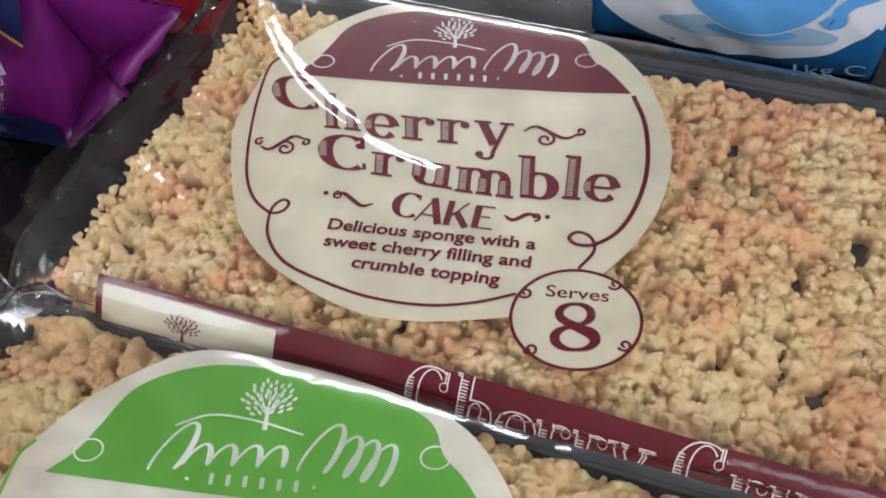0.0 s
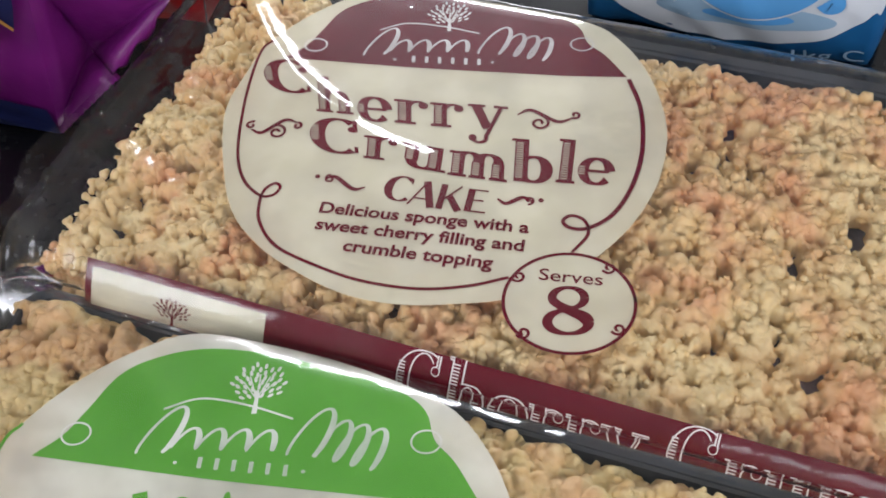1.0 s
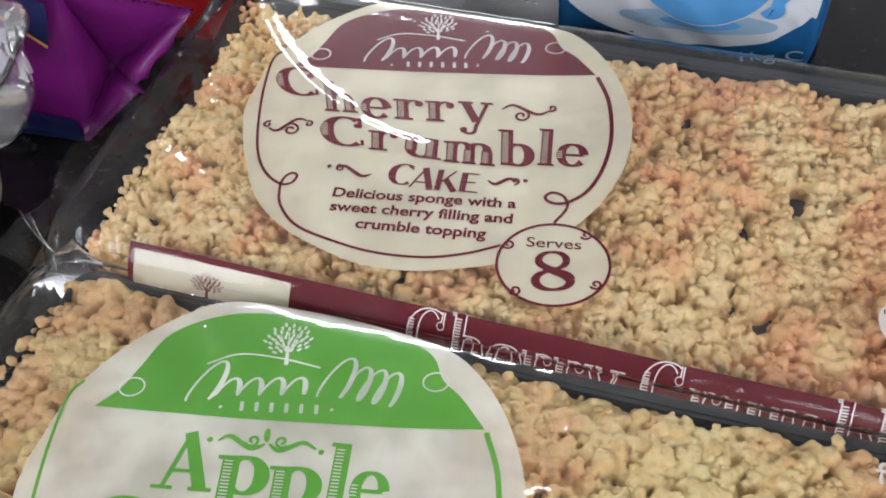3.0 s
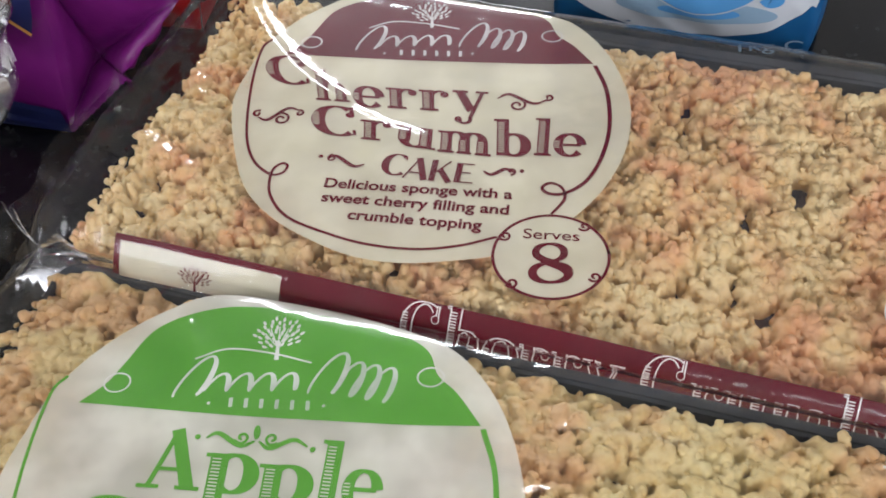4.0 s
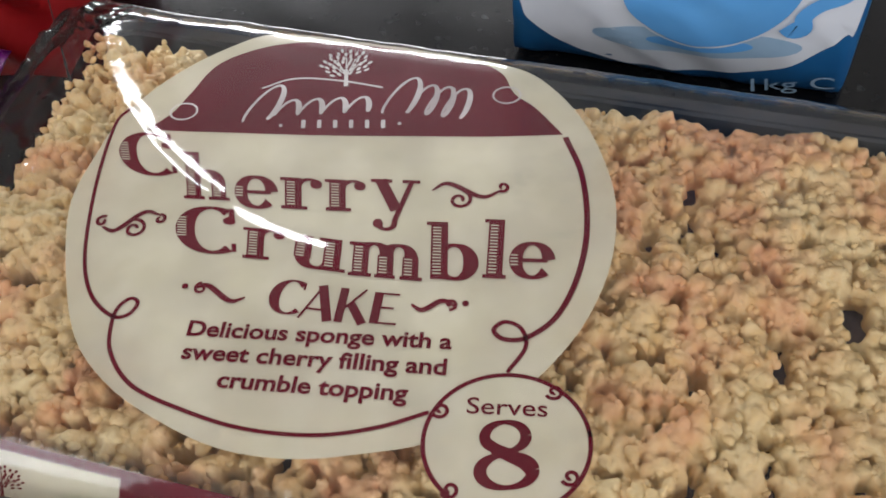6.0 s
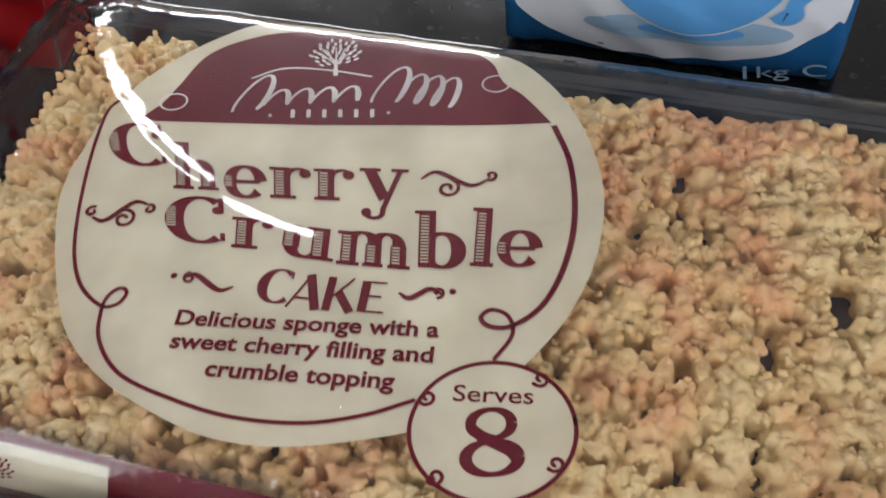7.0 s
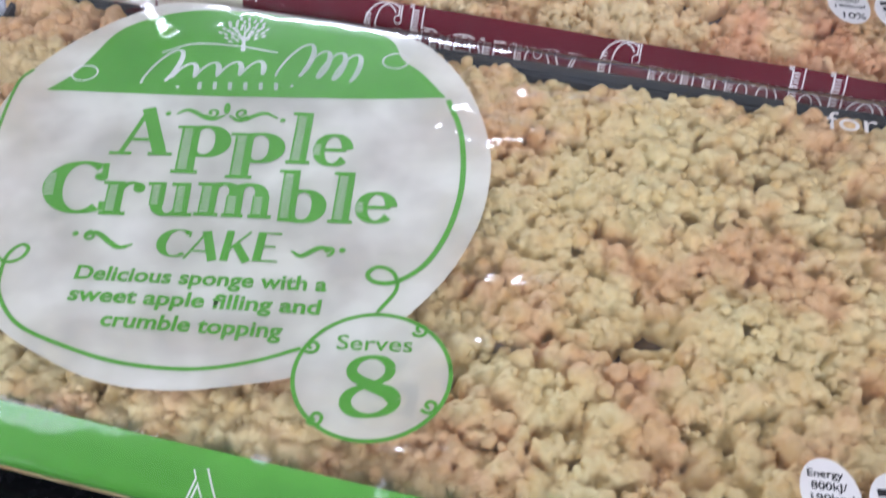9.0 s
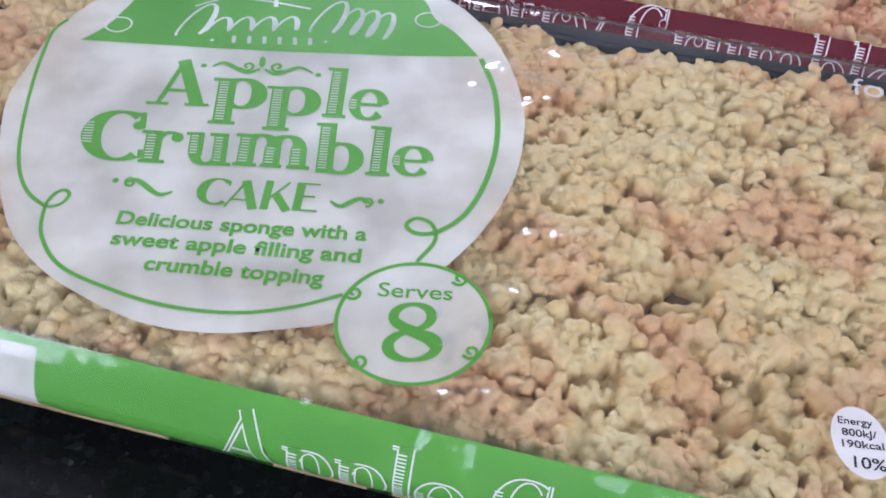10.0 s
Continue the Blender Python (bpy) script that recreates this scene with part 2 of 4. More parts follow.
class Pack:
    def __init__(self, name, label, seed, at=(0.0, 0.0), turn=0.0, tip=(0.0, 0.0), drop=0.0):
        self.ob, self.seed = thing(name, label, "packaged cake", "wrapped crumble cakes"), seed
        self.at, self.turn, self.tip, self.drop = at, radians(turn), tip, drop

    def world(self, x, y, z):
        c, s = math.cos(self.turn), math.sin(self.turn)
        lift = (self.drop + y * self.tip[0] + x * self.tip[1]) * np.clip(z / TOP, 0, 1.2)
        return np.stack([x * c - y * s + self.at[0], x * s + y * c + self.at[1], z + lift], -1)

    def from_pack(self, u, v, z):
        return self.world(*to_label(u, v), z)

    def flat(self, name, xy, faces, lift, material, parent=None, label=""):
        """A printed shape in label coordinates, laid on the film from beneath."""
        xy = np.asarray(xy, float)
        z = top_of(*to_pack(xy[:, 0], xy[:, 1])) - 0.0008 + lift + (xy[:, 2] if xy.shape[1] == 3 else 0)
        return mesh_object(name, self.world(xy[:, 0], xy[:, 1], z), faces, material, parent or self.ob, label)


def grid_faces(rows, cols):
    i = np.arange(rows - 1)[:, None] * cols + np.arange(cols - 1)[None, :]
    return np.stack([i, i + 1, i + cols + 1, i + cols], -1).reshape(-1, 4).tolist()


def spline(points, steps=10, closed=False):
    """A smooth curve through a few points."""
    p = np.array(points, float)
    p = np.vstack([p[-1:], p, p[:2]]) if closed else np.vstack([2 * p[0] - p[1], p, 2 * p[-1] - p[-2]])
    t = np.linspace(0, 1, steps, endpoint=False)[:, None]
    out = [0.5 * (2 * b + (c - a) * t + (2 * a - 5 * b + 4 * c - d) * t ** 2 + (3 * b - a - 3 * c + d) * t ** 3) for a, b, c, d in zip(p[:-3], p[1:-2], p[2:-1], p[3:])]
    return np.vstack(out if closed else out + [p[-2:-1]])


def ribbon(points, widths):
    """A flat stroke along points; widths is one number or one for each point."""
    p = np.asarray(points, float)
    d = np.gradient(p, axis=0)
    d /= np.linalg.norm(d, axis=1, keepdims=True) + 1e-12
    nrm = np.stack([-d[:, 1], d[:, 0]], -1) * (np.broadcast_to(np.asarray(widths, float), (len(p),))[:, None] / 2)
    v = np.empty((2 * len(p), 2))
    v[0::2], v[1::2] = p + nrm, p - nrm
    return v, [(2 * k, 2 * k + 1, 2 * k + 3, 2 * k + 2) for k in range(len(p) - 1)]


def disc(outline, centre, rings=8):
    """A filled star-shaped outline, as rings, so that it can follow a surface."""
    o, c = np.asarray(outline, float), np.asarray(centre, float)
    v, n, f = [c[None]], len(o), []
    for k in range(1, rings + 1):
        v.append(c + (o - c) * k / rings)
    f += [(0, 1 + j, 1 + (j + 1) % n) for j in range(n)]
    for k in range(rings - 1):
        a = 1 + k * n
        f += [(a + j, a + n + j, a + n + (j + 1) % n, a + (j + 1) % n) for j in range(n)]
    return np.vstack(v), f


def join(pieces):
    vs, fs, off = [], [], 0
    for n, (v, f) in enumerate(pieces):
        v = np.asarray(v, float)
        vs.append(v if v.shape[1] == 3 else np.column_stack([v, np.full(len(v), (n % 23) * 2e-6)]))
        fs += [tuple(i + off for i in face) for face in f]
        off += len(v)
    return np.vstack(vs), fs


def oval(cx, cy, rx, ry, n=24):
    a = np.linspace(0, 2 * np.pi, n, endpoint=False)
    return np.stack([cx + rx * np.cos(a), cy + ry * np.sin(a)], -1)


MM = 0.001


# ---- lettering: slab-serif glyphs out of stems, bows and serifs (x-height 1) ----
def bow(cx, cy, rx, ry, a0, a1, thick, thin=0.09, n=22):
    a = np.radians(np.linspace(a0, a1, n))
    return ribbon(np.stack([cx + rx * np.cos(a), cy + ry * np.sin(a)], -1), thin + (thick - thin) * np.abs(np.cos(a)) ** 1.5)


def stem(x, y0, y1, w=0.39):
    return ribbon(np.stack([np.full(9, x), np.linspace(y0, y1, 9)], -1), w)


def serif(x, y, w=0.56, h=0.10):
    return ribbon([(x - w / 2, y), (x + w / 2, y)], h)


def glyph(c):
    """Strokes of a glyph, its advance, and its stems (x, low, high) for the engraved hatching."""
    if c == "C":
        return [bow(0.68, 0.78, 0.55, 0.74, 52, 308, 0.40), stem(1.10, 1.02, 1.52, 0.12), stem(1.12, 0.10, 0.36, 0.10), disc(oval(1.04, 1.10, 0.13, 0.13), (1.04, 1.10), 2)], 1.36, [(0.12, 0.5, 1.15)]
    if c == "A":
        return [ribbon(np.linspace((0.22, 0.05), (0.78, 1.55), 9), 0.13), ribbon(np.linspace((0.76, 1.6), (1.26, 0.05), 9), 0.36), serif(0.22, 0.05, 0.6), serif(1.26, 0.05, 0.64), serif(0.72, 0.52, 0.7, 0.10)], 1.62, []
    if c == "h":
        return [stem(0.32, 0, 1.6), serif(0.32, 0.05), serif(0.22, 1.55, 0.4), bow(0.68, 0.62, 0.32, 0.34, 170, 0, 0.35), stem(0.99, 0, 0.64), serif(0.99, 0.05)], 1.34, [(0.32, 0.1, 1.5), (0.99, 0.1, 0.6)]
    if c == "e":
        return [bow(0.54, 0.5, 0.42, 0.46, 2, 322, 0.35), serif(0.56, 0.50, 0.74, 0.10)], 1.06, [(0.13, 0.32, 0.68)]
    if c == "r":
        return [stem(0.32, 0, 0.98), serif(0.34, 0.05, 0.60), serif(0.22, 0.93, 0.4), bow(0.70, 0.60, 0.28, 0.34, 165, 40, 0.16), disc(oval(0.86, 0.80, 0.14, 0.14), (0.86, 0.80), 2)], 1.02, [(0.32, 0.1, 0.9)]
    if c == "y":
        return [ribbon(np.linspace((0.22, 0.95), (0.62, 0.05), 7), 0.30), ribbon(np.linspace((1.04, 0.95), (0.56, -0.30), 7), 0.13), bow(0.36, -0.32, 0.22, 0.20, 10, -150, 0.14), disc(oval(0.16, -0.36, 0.13, 0.13), (0.16, -0.36), 2), serif(0.24, 0.93, 0.56), serif(1.02, 0.93, 0.46)], 1.22, []
    if c == "u":
        return [stem(0.30, 0.3, 0.98), serif(0.22, 0.93, 0.44), bow(0.62, 0.36, 0.32, 0.32, 180, 340, 0.33), stem(0.96, 0, 0.98), serif(0.86, 0.93, 0.44), serif(1.06, 0.05, 0.44)], 1.30, [(0.30, 0.3, 0.9), (0.96, 0.1, 0.9)]
    if c == "m":
        return [stem(0.32, 0, 0.98), serif(0.32, 0.05), serif(0.22, 0.93, 0.4), bow(0.64, 0.62, 0.30, 0.34, 170, 0, 0.33), stem(0.93, 0, 0.64), serif(0.93, 0.05, 0.5), bow(1.25, 0.62, 0.30, 0.34, 170, 0, 0.33), stem(1.54, 0, 0.64), serif(1.56, 0.05, 0.54)], 1.86, [(0.32, 0.1, 0.9), (0.93, 0.1, 0.6), (1.54, 0.1, 0.6)]
    if c == "b":
        return [stem(0.32, 0, 1.6), serif(0.22, 1.55, 0.4), bow(0.66, 0.48, 0.38, 0.46, 150, -150, 0.35)], 1.20, [(0.32, 0.1, 1.5)]
    if c == "l":
        return [stem(0.32, 0, 1.6), serif(0.32, 0.05), serif(0.22, 1.55, 0.4)], 0.66, [(0.32, 0.1, 1.5)]
    if c == "p":
        return [stem(0.32, -0.5, 0.98), serif(0.32, -0.46), serif(0.22, 0.93, 0.4), bow(0.66, 0.50, 0.38, 0.46, 150, -150, 0.35)], 1.20, [(0.32, -0.4, 0.9)]
    return [], 0.6, []


def extent(pieces):
    xs = np.concatenate([v[:, 0] for v, f in pieces])
    return xs.min(), xs.max()


def place(pieces, x0, y0, x1, y1, height, lo, hi, lean=0.0):
    """Strokes set between two ends of a baseline, in mm; height: of the x-height."""
    a, b = np.array((x0, y0)) * MM, np.array((x1, y1)) * MM
    along = (b - a) / (hi - lo)
    along_unit = along / np.linalg.norm(along)
    up = (np.array([-along_unit[1], along_unit[0]]) - lean * along_unit) * height * MM
    return [(a + (v[:, :1] - lo) * along + v[:, 1:2] * up, f) for v, f in pieces]


def hatching(stems):
    return [ribbon([(sx - 0.15, y), (sx + 0.04, y)], 0.036) for sx, y0, y1 in stems for y in np.arange(y0 + 0.05, y1, 0.085)]


def word(letters, fan=0.0):
    """A word out of letters (sign, baseline start, baseline end, x-height): its strokes, its hatching."""
    strokes, hatch = [], []
    for c, *at in letters:
        pieces, advance, stems = glyph(c)
        lo, hi = extent(pieces)
        lean = 0.0 if not fan else fan * (48 - at[0])
        strokes += place(pieces, *at, lo, hi, lean)
        hatch += place(hatching(stems), *at, lo, hi, lean)
    return join(strokes), (join(hatch) if hatch else None)


def line_word(text, length, xheight):
    """A word on a straight baseline from the origin."""
    strokes, hatch, x = [], [], 0.0
    for c in text:
        pieces, advance, stems = glyph(c)
        strokes += [(v + [x, 0], f) for v, f in pieces]
        hatch += [(v + [x, 0], f) for v, f in hatching(stems)]
        x += advance
    scale = np.array((length / x, xheight))
    return join([(v * scale, f) for v, f in strokes]), join([(v * scale, f) for v, f in hatch])


def capital(c):
    """Flared roman capitals of height 1."""
    if c == "C":
        return [bow(0.45, 0.5, 0.38, 0.49, 48, 312, 0.26, 0.05), stem(0.73, 0.74, 0.95, 0.05)]
    if c == "A":
        return [ribbon(np.linspace((0.04, 0.0), (0.42, 1.0), 9), 0.06), ribbon(np.linspace((0.40, 1.0), (0.72, 0.0), 9), 0.22), ribbon([(0.16, 0.30), (0.60, 0.30)], 0.06)]
    if c == "K":
        return [stem(0.16, 0, 1, 0.20), ribbon(np.linspace((0.24, 0.40), (0.68, 1.0), 9), 0.06), ribbon(np.linspace((0.36, 0.58), (0.74, 0.0), 9), 0.21)]
    return [stem(0.14, 0, 1, 0.21), ribbon([(0.14, 0.97), (0.62, 0.97)], 0.06), ribbon([(0.14, 0.52), (0.54, 0.52)], 0.06), ribbon([(0.14, 0.03), (0.66, 0.03)], 0.06)]


def plain_text(body, start, end, height, bold=0.012, stretch=None):
    """Text in the built-in font between two ends of its baseline; height: of its capitals."""
    data = bpy.data.curves.new("text", "FONT")
    data.body, data.offset, data.fill_mode, data.resolution_u = body, bold, "BOTH", 4
    ob = new("text", data)
    bpy.context.view_layer.update()
    me = bpy.data.meshes.new_from_object(ob.evaluated_get(bpy.context.evaluated_depsgraph_get()))
    v = np.array([tuple(q.co)[:2] for q in me.vertices])
    f = [tuple(p.vertices) for p in me.polygons]
    bpy.data.objects.remove(ob)
    bpy.data.curves.remove(data)
    bpy.data.meshes.remove(me)
    v[:, 0] -= v[:, 0].min()
    a, b = np.array(start, float), np.array(end, float)
    along = (b - a) / v[:, 0].max()
    up = np.array([-along[1], along[0]]) / np.linalg.norm(along) * height / 0.72
    return a + v[:, :1] * along + v[:, 1:] * up, f


LABEL_EDGE = [(-8, 67), (12, 64), (32, 58), (55, 46), (66, 34), (73, 18), (76, -2), (74, -18), (69, -32), (60, -46), (46, -59), (30, -67), (14, -69), (0, -69), (-14, -65.8), (-27, -58.8), (-40, -48.8), (-50, -35), (-56, -14), (-58.5, 6), (-55, 22), (-50, 36), (-39, 50), (-24, 61)]
CAP_EDGE = [(-43, 30), (-36.5, 36), (-32.5, 43), (-25, 55), (-9, 61), (11, 60), (32, 54), (46, 48), (52.5, 42), (55, 34), (60, 28), (66, 17.5), (48, 18.6), (30, 20.5), (3, 23.5), (-22, 27)]


def tree(cx, cy, size):
    """Trunk, branches and leaves of the small printed tree."""
    pieces = [ribbon(np.linspace((cx, cy), (cx, cy + 0.45 * size), 5), np.linspace(0.09, 0.05, 5) * size)]
    for a in (25, 55, 90, 125, 155):
        b = radians(a)
        pieces.append(ribbon([(cx, cy + 0.28 * size), (cx + 0.30 * size * math.cos(b), cy + 0.52 * size + 0.26 * size * math.sin(b))], 0.022 * size))
    for k in range(42):
        r, b = 0.46 * size * math.sqrt((k + 0.5) / 42), k * 2.39996
        x, y = cx + 1.05 * r * math.cos(b), cy + 0.62 * size + 0.80 * r * math.sin(b)
        if y < cy + 0.30 * size:
            continue
        d = math.atan2(y - cy - 0.2 * size, x - cx)
        o = oval(0, 0, 0.060 * size, 0.030 * size, 8) @ np.array([[math.cos(d), math.sin(d)], [-math.sin(d), math.cos(d)]]) + [x, y]
        pieces.append(disc(o, (x, y), 1))
    return join(pieces)


def curl(cx, cy, r, turns, start, width, sense=1):
    a = np.linspace(0, turns * 2 * np.pi, 40)
    rr = r * (1 - 0.8 * a / a[-1])
    return ribbon(np.stack([cx + rr * np.cos(start + sense * a), cy + rr * np.sin(start + sense * a)], -1), width)


def scribble(start, end, loops, height, lean):
    """A run of plain slanted loops, thicker on the way down."""
    t = np.linspace(0, 1, 26 * loops + 1)
    w = 2 * np.pi * loops * t
    rise = height * (0.5 - 0.5 * np.cos(w))
    x = start[0] + (end[0] - start[0]) * t - 0.16 * height * np.sin(w) + lean * rise
    return ribbon(np.stack([x, start[1] + (end[1] - start[1]) * t + rise], -1), 0.75 + 0.85 * np.clip(-np.sin(w), 0, 1))


def label_print(pk, ink, base, lines, heading):
    """The large printed label: ground, cap, line work, words."""
    lab = pk.flat("label", *disc(spline(LABEL_EDGE, 6, True) * MM, (8 * MM, 0), 26), 0.0, base, label="large printed label with a coloured cap")
    ground = np.vstack([oval(44.5, -68.5, 17.3, 16.2, 60)]) * MM
    pk.flat("badge", *disc(ground, (44.5 * MM, -68.5 * MM), 6), 0.00004, base, lab, "round badge printed below the label")
    pk.flat("label_cap", *disc(np.vstack([spline(CAP_EDGE[:12], 6)[:-1], spline(CAP_EDGE[11:] + CAP_EDGE[:1], 6)[:-1]]) * MM, (11 * MM, 33 * MM), 18), 0.00006, ink, lab, "coloured cap of the label")
    strokes = [ribbon(np.vstack([oval(44.5, -68.5, 17.0, 15.9, 72), oval(44.5, -68.5, 17.0, 15.9, 72)[:2]]), 0.95)]
    left = [(-48, 39), (-51.5, 33), (-53, 13), (-52, -10), (-48.5, -23), (-42.5, -30), (-38.5, -30), (-36.8, -27), (-38.5, -25.5), (-41, -27.5), (-42, -32), (-41, -40), (-35, -49), (-23, -56), (-10, -61.3), (5, -64), (18, -63.2), (29, -60.4)]
    right = [(66.5, 16.5), (69, 3), (68, -14), (64, -28), (58, -38.5), (51, -43.5), (46, -43.5), (44, -41), (46.5, -39), (50, -41), (50.5, -46), (46, -52)]
    strokes += [ribbon(spline(left, 8), 0.95), ribbon(spline(right, 8), np.linspace(1.5, 0.9, (len(right) - 1) * 8 + 1))]
    for x, y in ((31.5, -60), (55.5, -57.5), (32.5, -78), (56.5, -77)):
        strokes.append(curl(x, y, 1.9, 1.2, radians(200), 0.8))
    # ornaments beside the words
    sway = lambda a, b, h, flip: ribbon(spline([a, (0.75 * a[0] + 0.25 * b[0], 0.75 * a[1] + 0.25 * b[1] + h * flip), (0.3 * a[0] + 0.7 * b[0], 0.3 * a[1] + 0.7 * b[1] - h * flip), b], 10), [0.5 + 0.9 * math.sin(math.pi * k / 30) for k in range(31)])
    strokes += [sway((-24, -24), (-12, -27.5), 1.6, 1), sway((26, -32.5), (36, -34), 1.4, -1)]
    strokes += [curl(-22.5, -24, 1.7, 1.0, 1.5, 0.7), curl(34.8, -33.2, 1.6, 1.0, 4.5, 0.7)]
    for x, y in ((-26.3, -23), (38.2, -33.3)):
        strokes.append(disc(oval(x, y, 0.8, 0.8, 12), (x, y), 1))
    if heading == "Cherry":
        strokes += [sway((32, 1.5), (49, 0), 2.2, 1), curl(38.5, -2.2, 3.0, 1.3, 1.2, 0.9, -1), curl(49.3, 1.0, 1.6, 1.0, 4.2, 0.9)]
        strokes += [sway((-49, -3), (-35, -0.5), 2.0, -1), curl(-41, -4.3, 3.0, 1.3, 1.9, 0.9, -1), curl(-49.3, -1.2, 1.7, 1.0, 1.0, 0.9), curl(-35, -1.8, 1.5, 1.0, 1.6, 0.9, -1)]
        words = [word([("C", -46.8, 14.2, -32.2, 12.2, 9.8), ("h", -30.0, 4.6, -18.1, 2.6, 9.9), ("e", -16.7, 0.3, -5.6, -1.5, 10.8), ("r", -5.4, -1.0, 5.2, -2.7, 10.5), ("r", 5.6, -2.7, 15.8, -4.2, 10.5), ("y", 16.7, -3.8, 29.0, -5.6, 10.7)], 0.0042),
                 word([("C", -29.9, -12.4, -15.0, -14.8, 9.3), ("r", -13.8, -15.7, -3.4, -17.7, 9.5), ("u", -2.8, -18.9, 10.8, -22.4, 9.6), ("m", 11.3, -23.0, 28.6, -26.3, 10.2), ("b", 29.4, -25.6, 41.6, -27.1, 10.7), ("l", 42.2, -26.4, 47.7, -27.2, 11.0), ("e", 48.3, -27.1, 58.9, -28.4, 10.8)], 0.0036)]
        cake_word = [("C", -7.3, -31.8, 0.5, -33.4, 9.4), ("A", 0.1, -34.1, 8.0, -35.9, 9.6), ("K", 8.4, -35.8, 15.7, -37.2, 9.4), ("E", 16.4, -36.9, 22.4, -38.0, 8.6)]
    else:
        strokes += [sway((-6, 17.2), (7, 15.5), 1.6, 1), sway((8, 15.4), (21, 13.2), 1.6, -1), curl(3.5, 16.8, 2.0, 1.2, 3.4, 0.8), curl(11.5, 16.0, 2.0, 1.2, 5.6, 0.8, -1), disc(oval(7.3, 18.2, 0.9, 2.2, 16), (7.3, 18.2), 2)]
        for x, y in ((-8.3, 17.6), (22.4, 12.3)):
            strokes.append(disc(oval(x, y, 0.8, 0.8, 12), (x, y), 1))
        words = [word([("A", -22.2, 3.5, -5.8, 1.6, 10.9), ("p", -5.6, 1.4, 9.0, -0.4, 11.5), ("p", 8.5, -1.9, 23.0, -3.7, 10.9), ("l", 23.3, -3.6, 29.6, -4.5, 11.8), ("e", 30.0, -4.9, 40.4, -6.2, 11.5)], 0.0015),
                 word([("C", -37.0, -15.4, -20.8, -17.1, 11.3), ("r", -22.0, -17.2, -11.3, -18.5, 11.4), ("u", -10.8, -18.4, 1.2, -19.8, 11.3), ("m", 1.4, -19.5, 20.7, -22.1, 11.3), ("b", 21.1, -22.9, 33.8, -24.4, 10.8), ("l", 34.2, -24.4, 40.4, -25.3, 10.6), ("e", 40.8, -25.0, 51.1, -26.1, 10.2)], 0.0015)]
        cake_word = [("C", -6.9, -31.2, 0.8, -32.5, 8.3), ("A", 0.3, -33.0, 8.5, -34.3, 8.9), ("K", 9.1, -34.2, 16.4, -35.3, 9.3), ("E", 16.8, -35.0, 22.8, -35.9, 9.0)]
    v, f = join(strokes)
    pk.flat("line_work", v * (MM, MM, 1), f, 0.00010, ink, lab, "thin scrolling border lines and curls")
    for strokes_, hatch in words:
        v, f = strokes_
        w = pk.flat("heading_word", v, f, 0.00012, ink, lab, "large slab-serif heading word")
        if hatch:
            pk.flat("hatching", *hatch, 0.00019, lines, lab, "fine engraved lines in the letters")["kind"] = "stuff"
    pieces = []
    for c, *at in cake_word:
        drawn = capital(c)
        pieces += place(drawn, *at, *extent(drawn))
    pk.flat("heading_word", *join(pieces), 0.00012, ink, lab, "flared roman capitals")
    rows = [("Delicious sponge with a", (-24.5, -36.8), (34.5, -45.2), 4.1, 0.026),
            ("sweet cherry filling and" if heading == "Cherry" else "sweet apple filling and", (-25, -42.9), (33, -51.6), 4.1, 0.026), ("crumble topping", (-16.5, -50.8), (24.5, -57.4), 4.1, 0.026),
            ("Serves", (36.8, -61.2), (53.4, -63.3), 4.0, 0.006)]
    for body, a, b, h, bold in rows:
        v, f = plain_text(body, np.array(a) * MM, np.array(b) * MM, h * MM, bold)
        pk.flat("text_line", v, f, 0.00012, ink, lab)
    spine = ribbon(spline([(40.6, -67.9), (42.4, -70.0), (45.2, -71.6), (47.6, -73.4), (48.6, -75.4)], 6), 1.2 + 1.7 * np.sin(np.linspace(0.3, 2.8, 25)))
    eight = join([bow(44.4, -67.2, 4.2, 3.3, 0, 360, 2.3, 1.0, 40), bow(44.0, -74.8, 5.3, 3.6, 0, 360, 2.6, 1.0, 40), spine])
    pk.flat("numeral", eight[0] * (MM, MM, 1), eight[1], 0.00012, ink, lab, "large printed figure 8")
    # maker's mark, as plain strokes and bars
    mark = [tree(10, 41.5, 15)]
    mark += [scribble((-17, 30.5), (-11, 30.8), 1, 13.0, 0.45), scribble((-9, 32.0), (16, 31.0), 4, 5.6, 0.35), scribble((20, 30.0), (26, 29.6), 1, 13.0, 0.45), scribble((27, 29.5), (40, 26.0), 3, 10.5, 0.42)]
    mark.append(ribbon(spline([(-13, 43.0), (-4, 46.0), (8, 44.0), (20, 40.0)], 8), 0.6))
    for k in range(6):
        x = -1 + 4.2 * k
        mark.append(ribbon([(x, 26.4 - 0.1 * x), (x, 29.4 - 0.1 * x)], 1.1))
    for x, y in ((-7, 28), (24.3, 25.6)):
        mark.append(disc(oval(x, y, 0.5, 0.5, 10), (x, y), 1))
    for x, y in ((-33.5, 36), (53, 33.5)):
        mark.append(ribbon(oval(x, y, 3.6, 3.1, 30)[np.r_[0:30, 0:2]], 0.5))
    v, f = join(mark)
    pk.flat("maker_mark", v * (MM, MM, 1), f, 0.00013, MARK_INK, lab, "white tree emblem over plain white strokes")
    return lab



SECTION = [(0.057, 0.0025), (0.0635, 0.015), (0.0670, 0.030), (0.0676, 0.0410)]
FRONT_SIDE = [(-0.0842, 0.0335), (-0.0840, 0.0285), (-0.0800, 0.0210), (-0.0710, 0.0120), (-0.0620, 0.0025)]


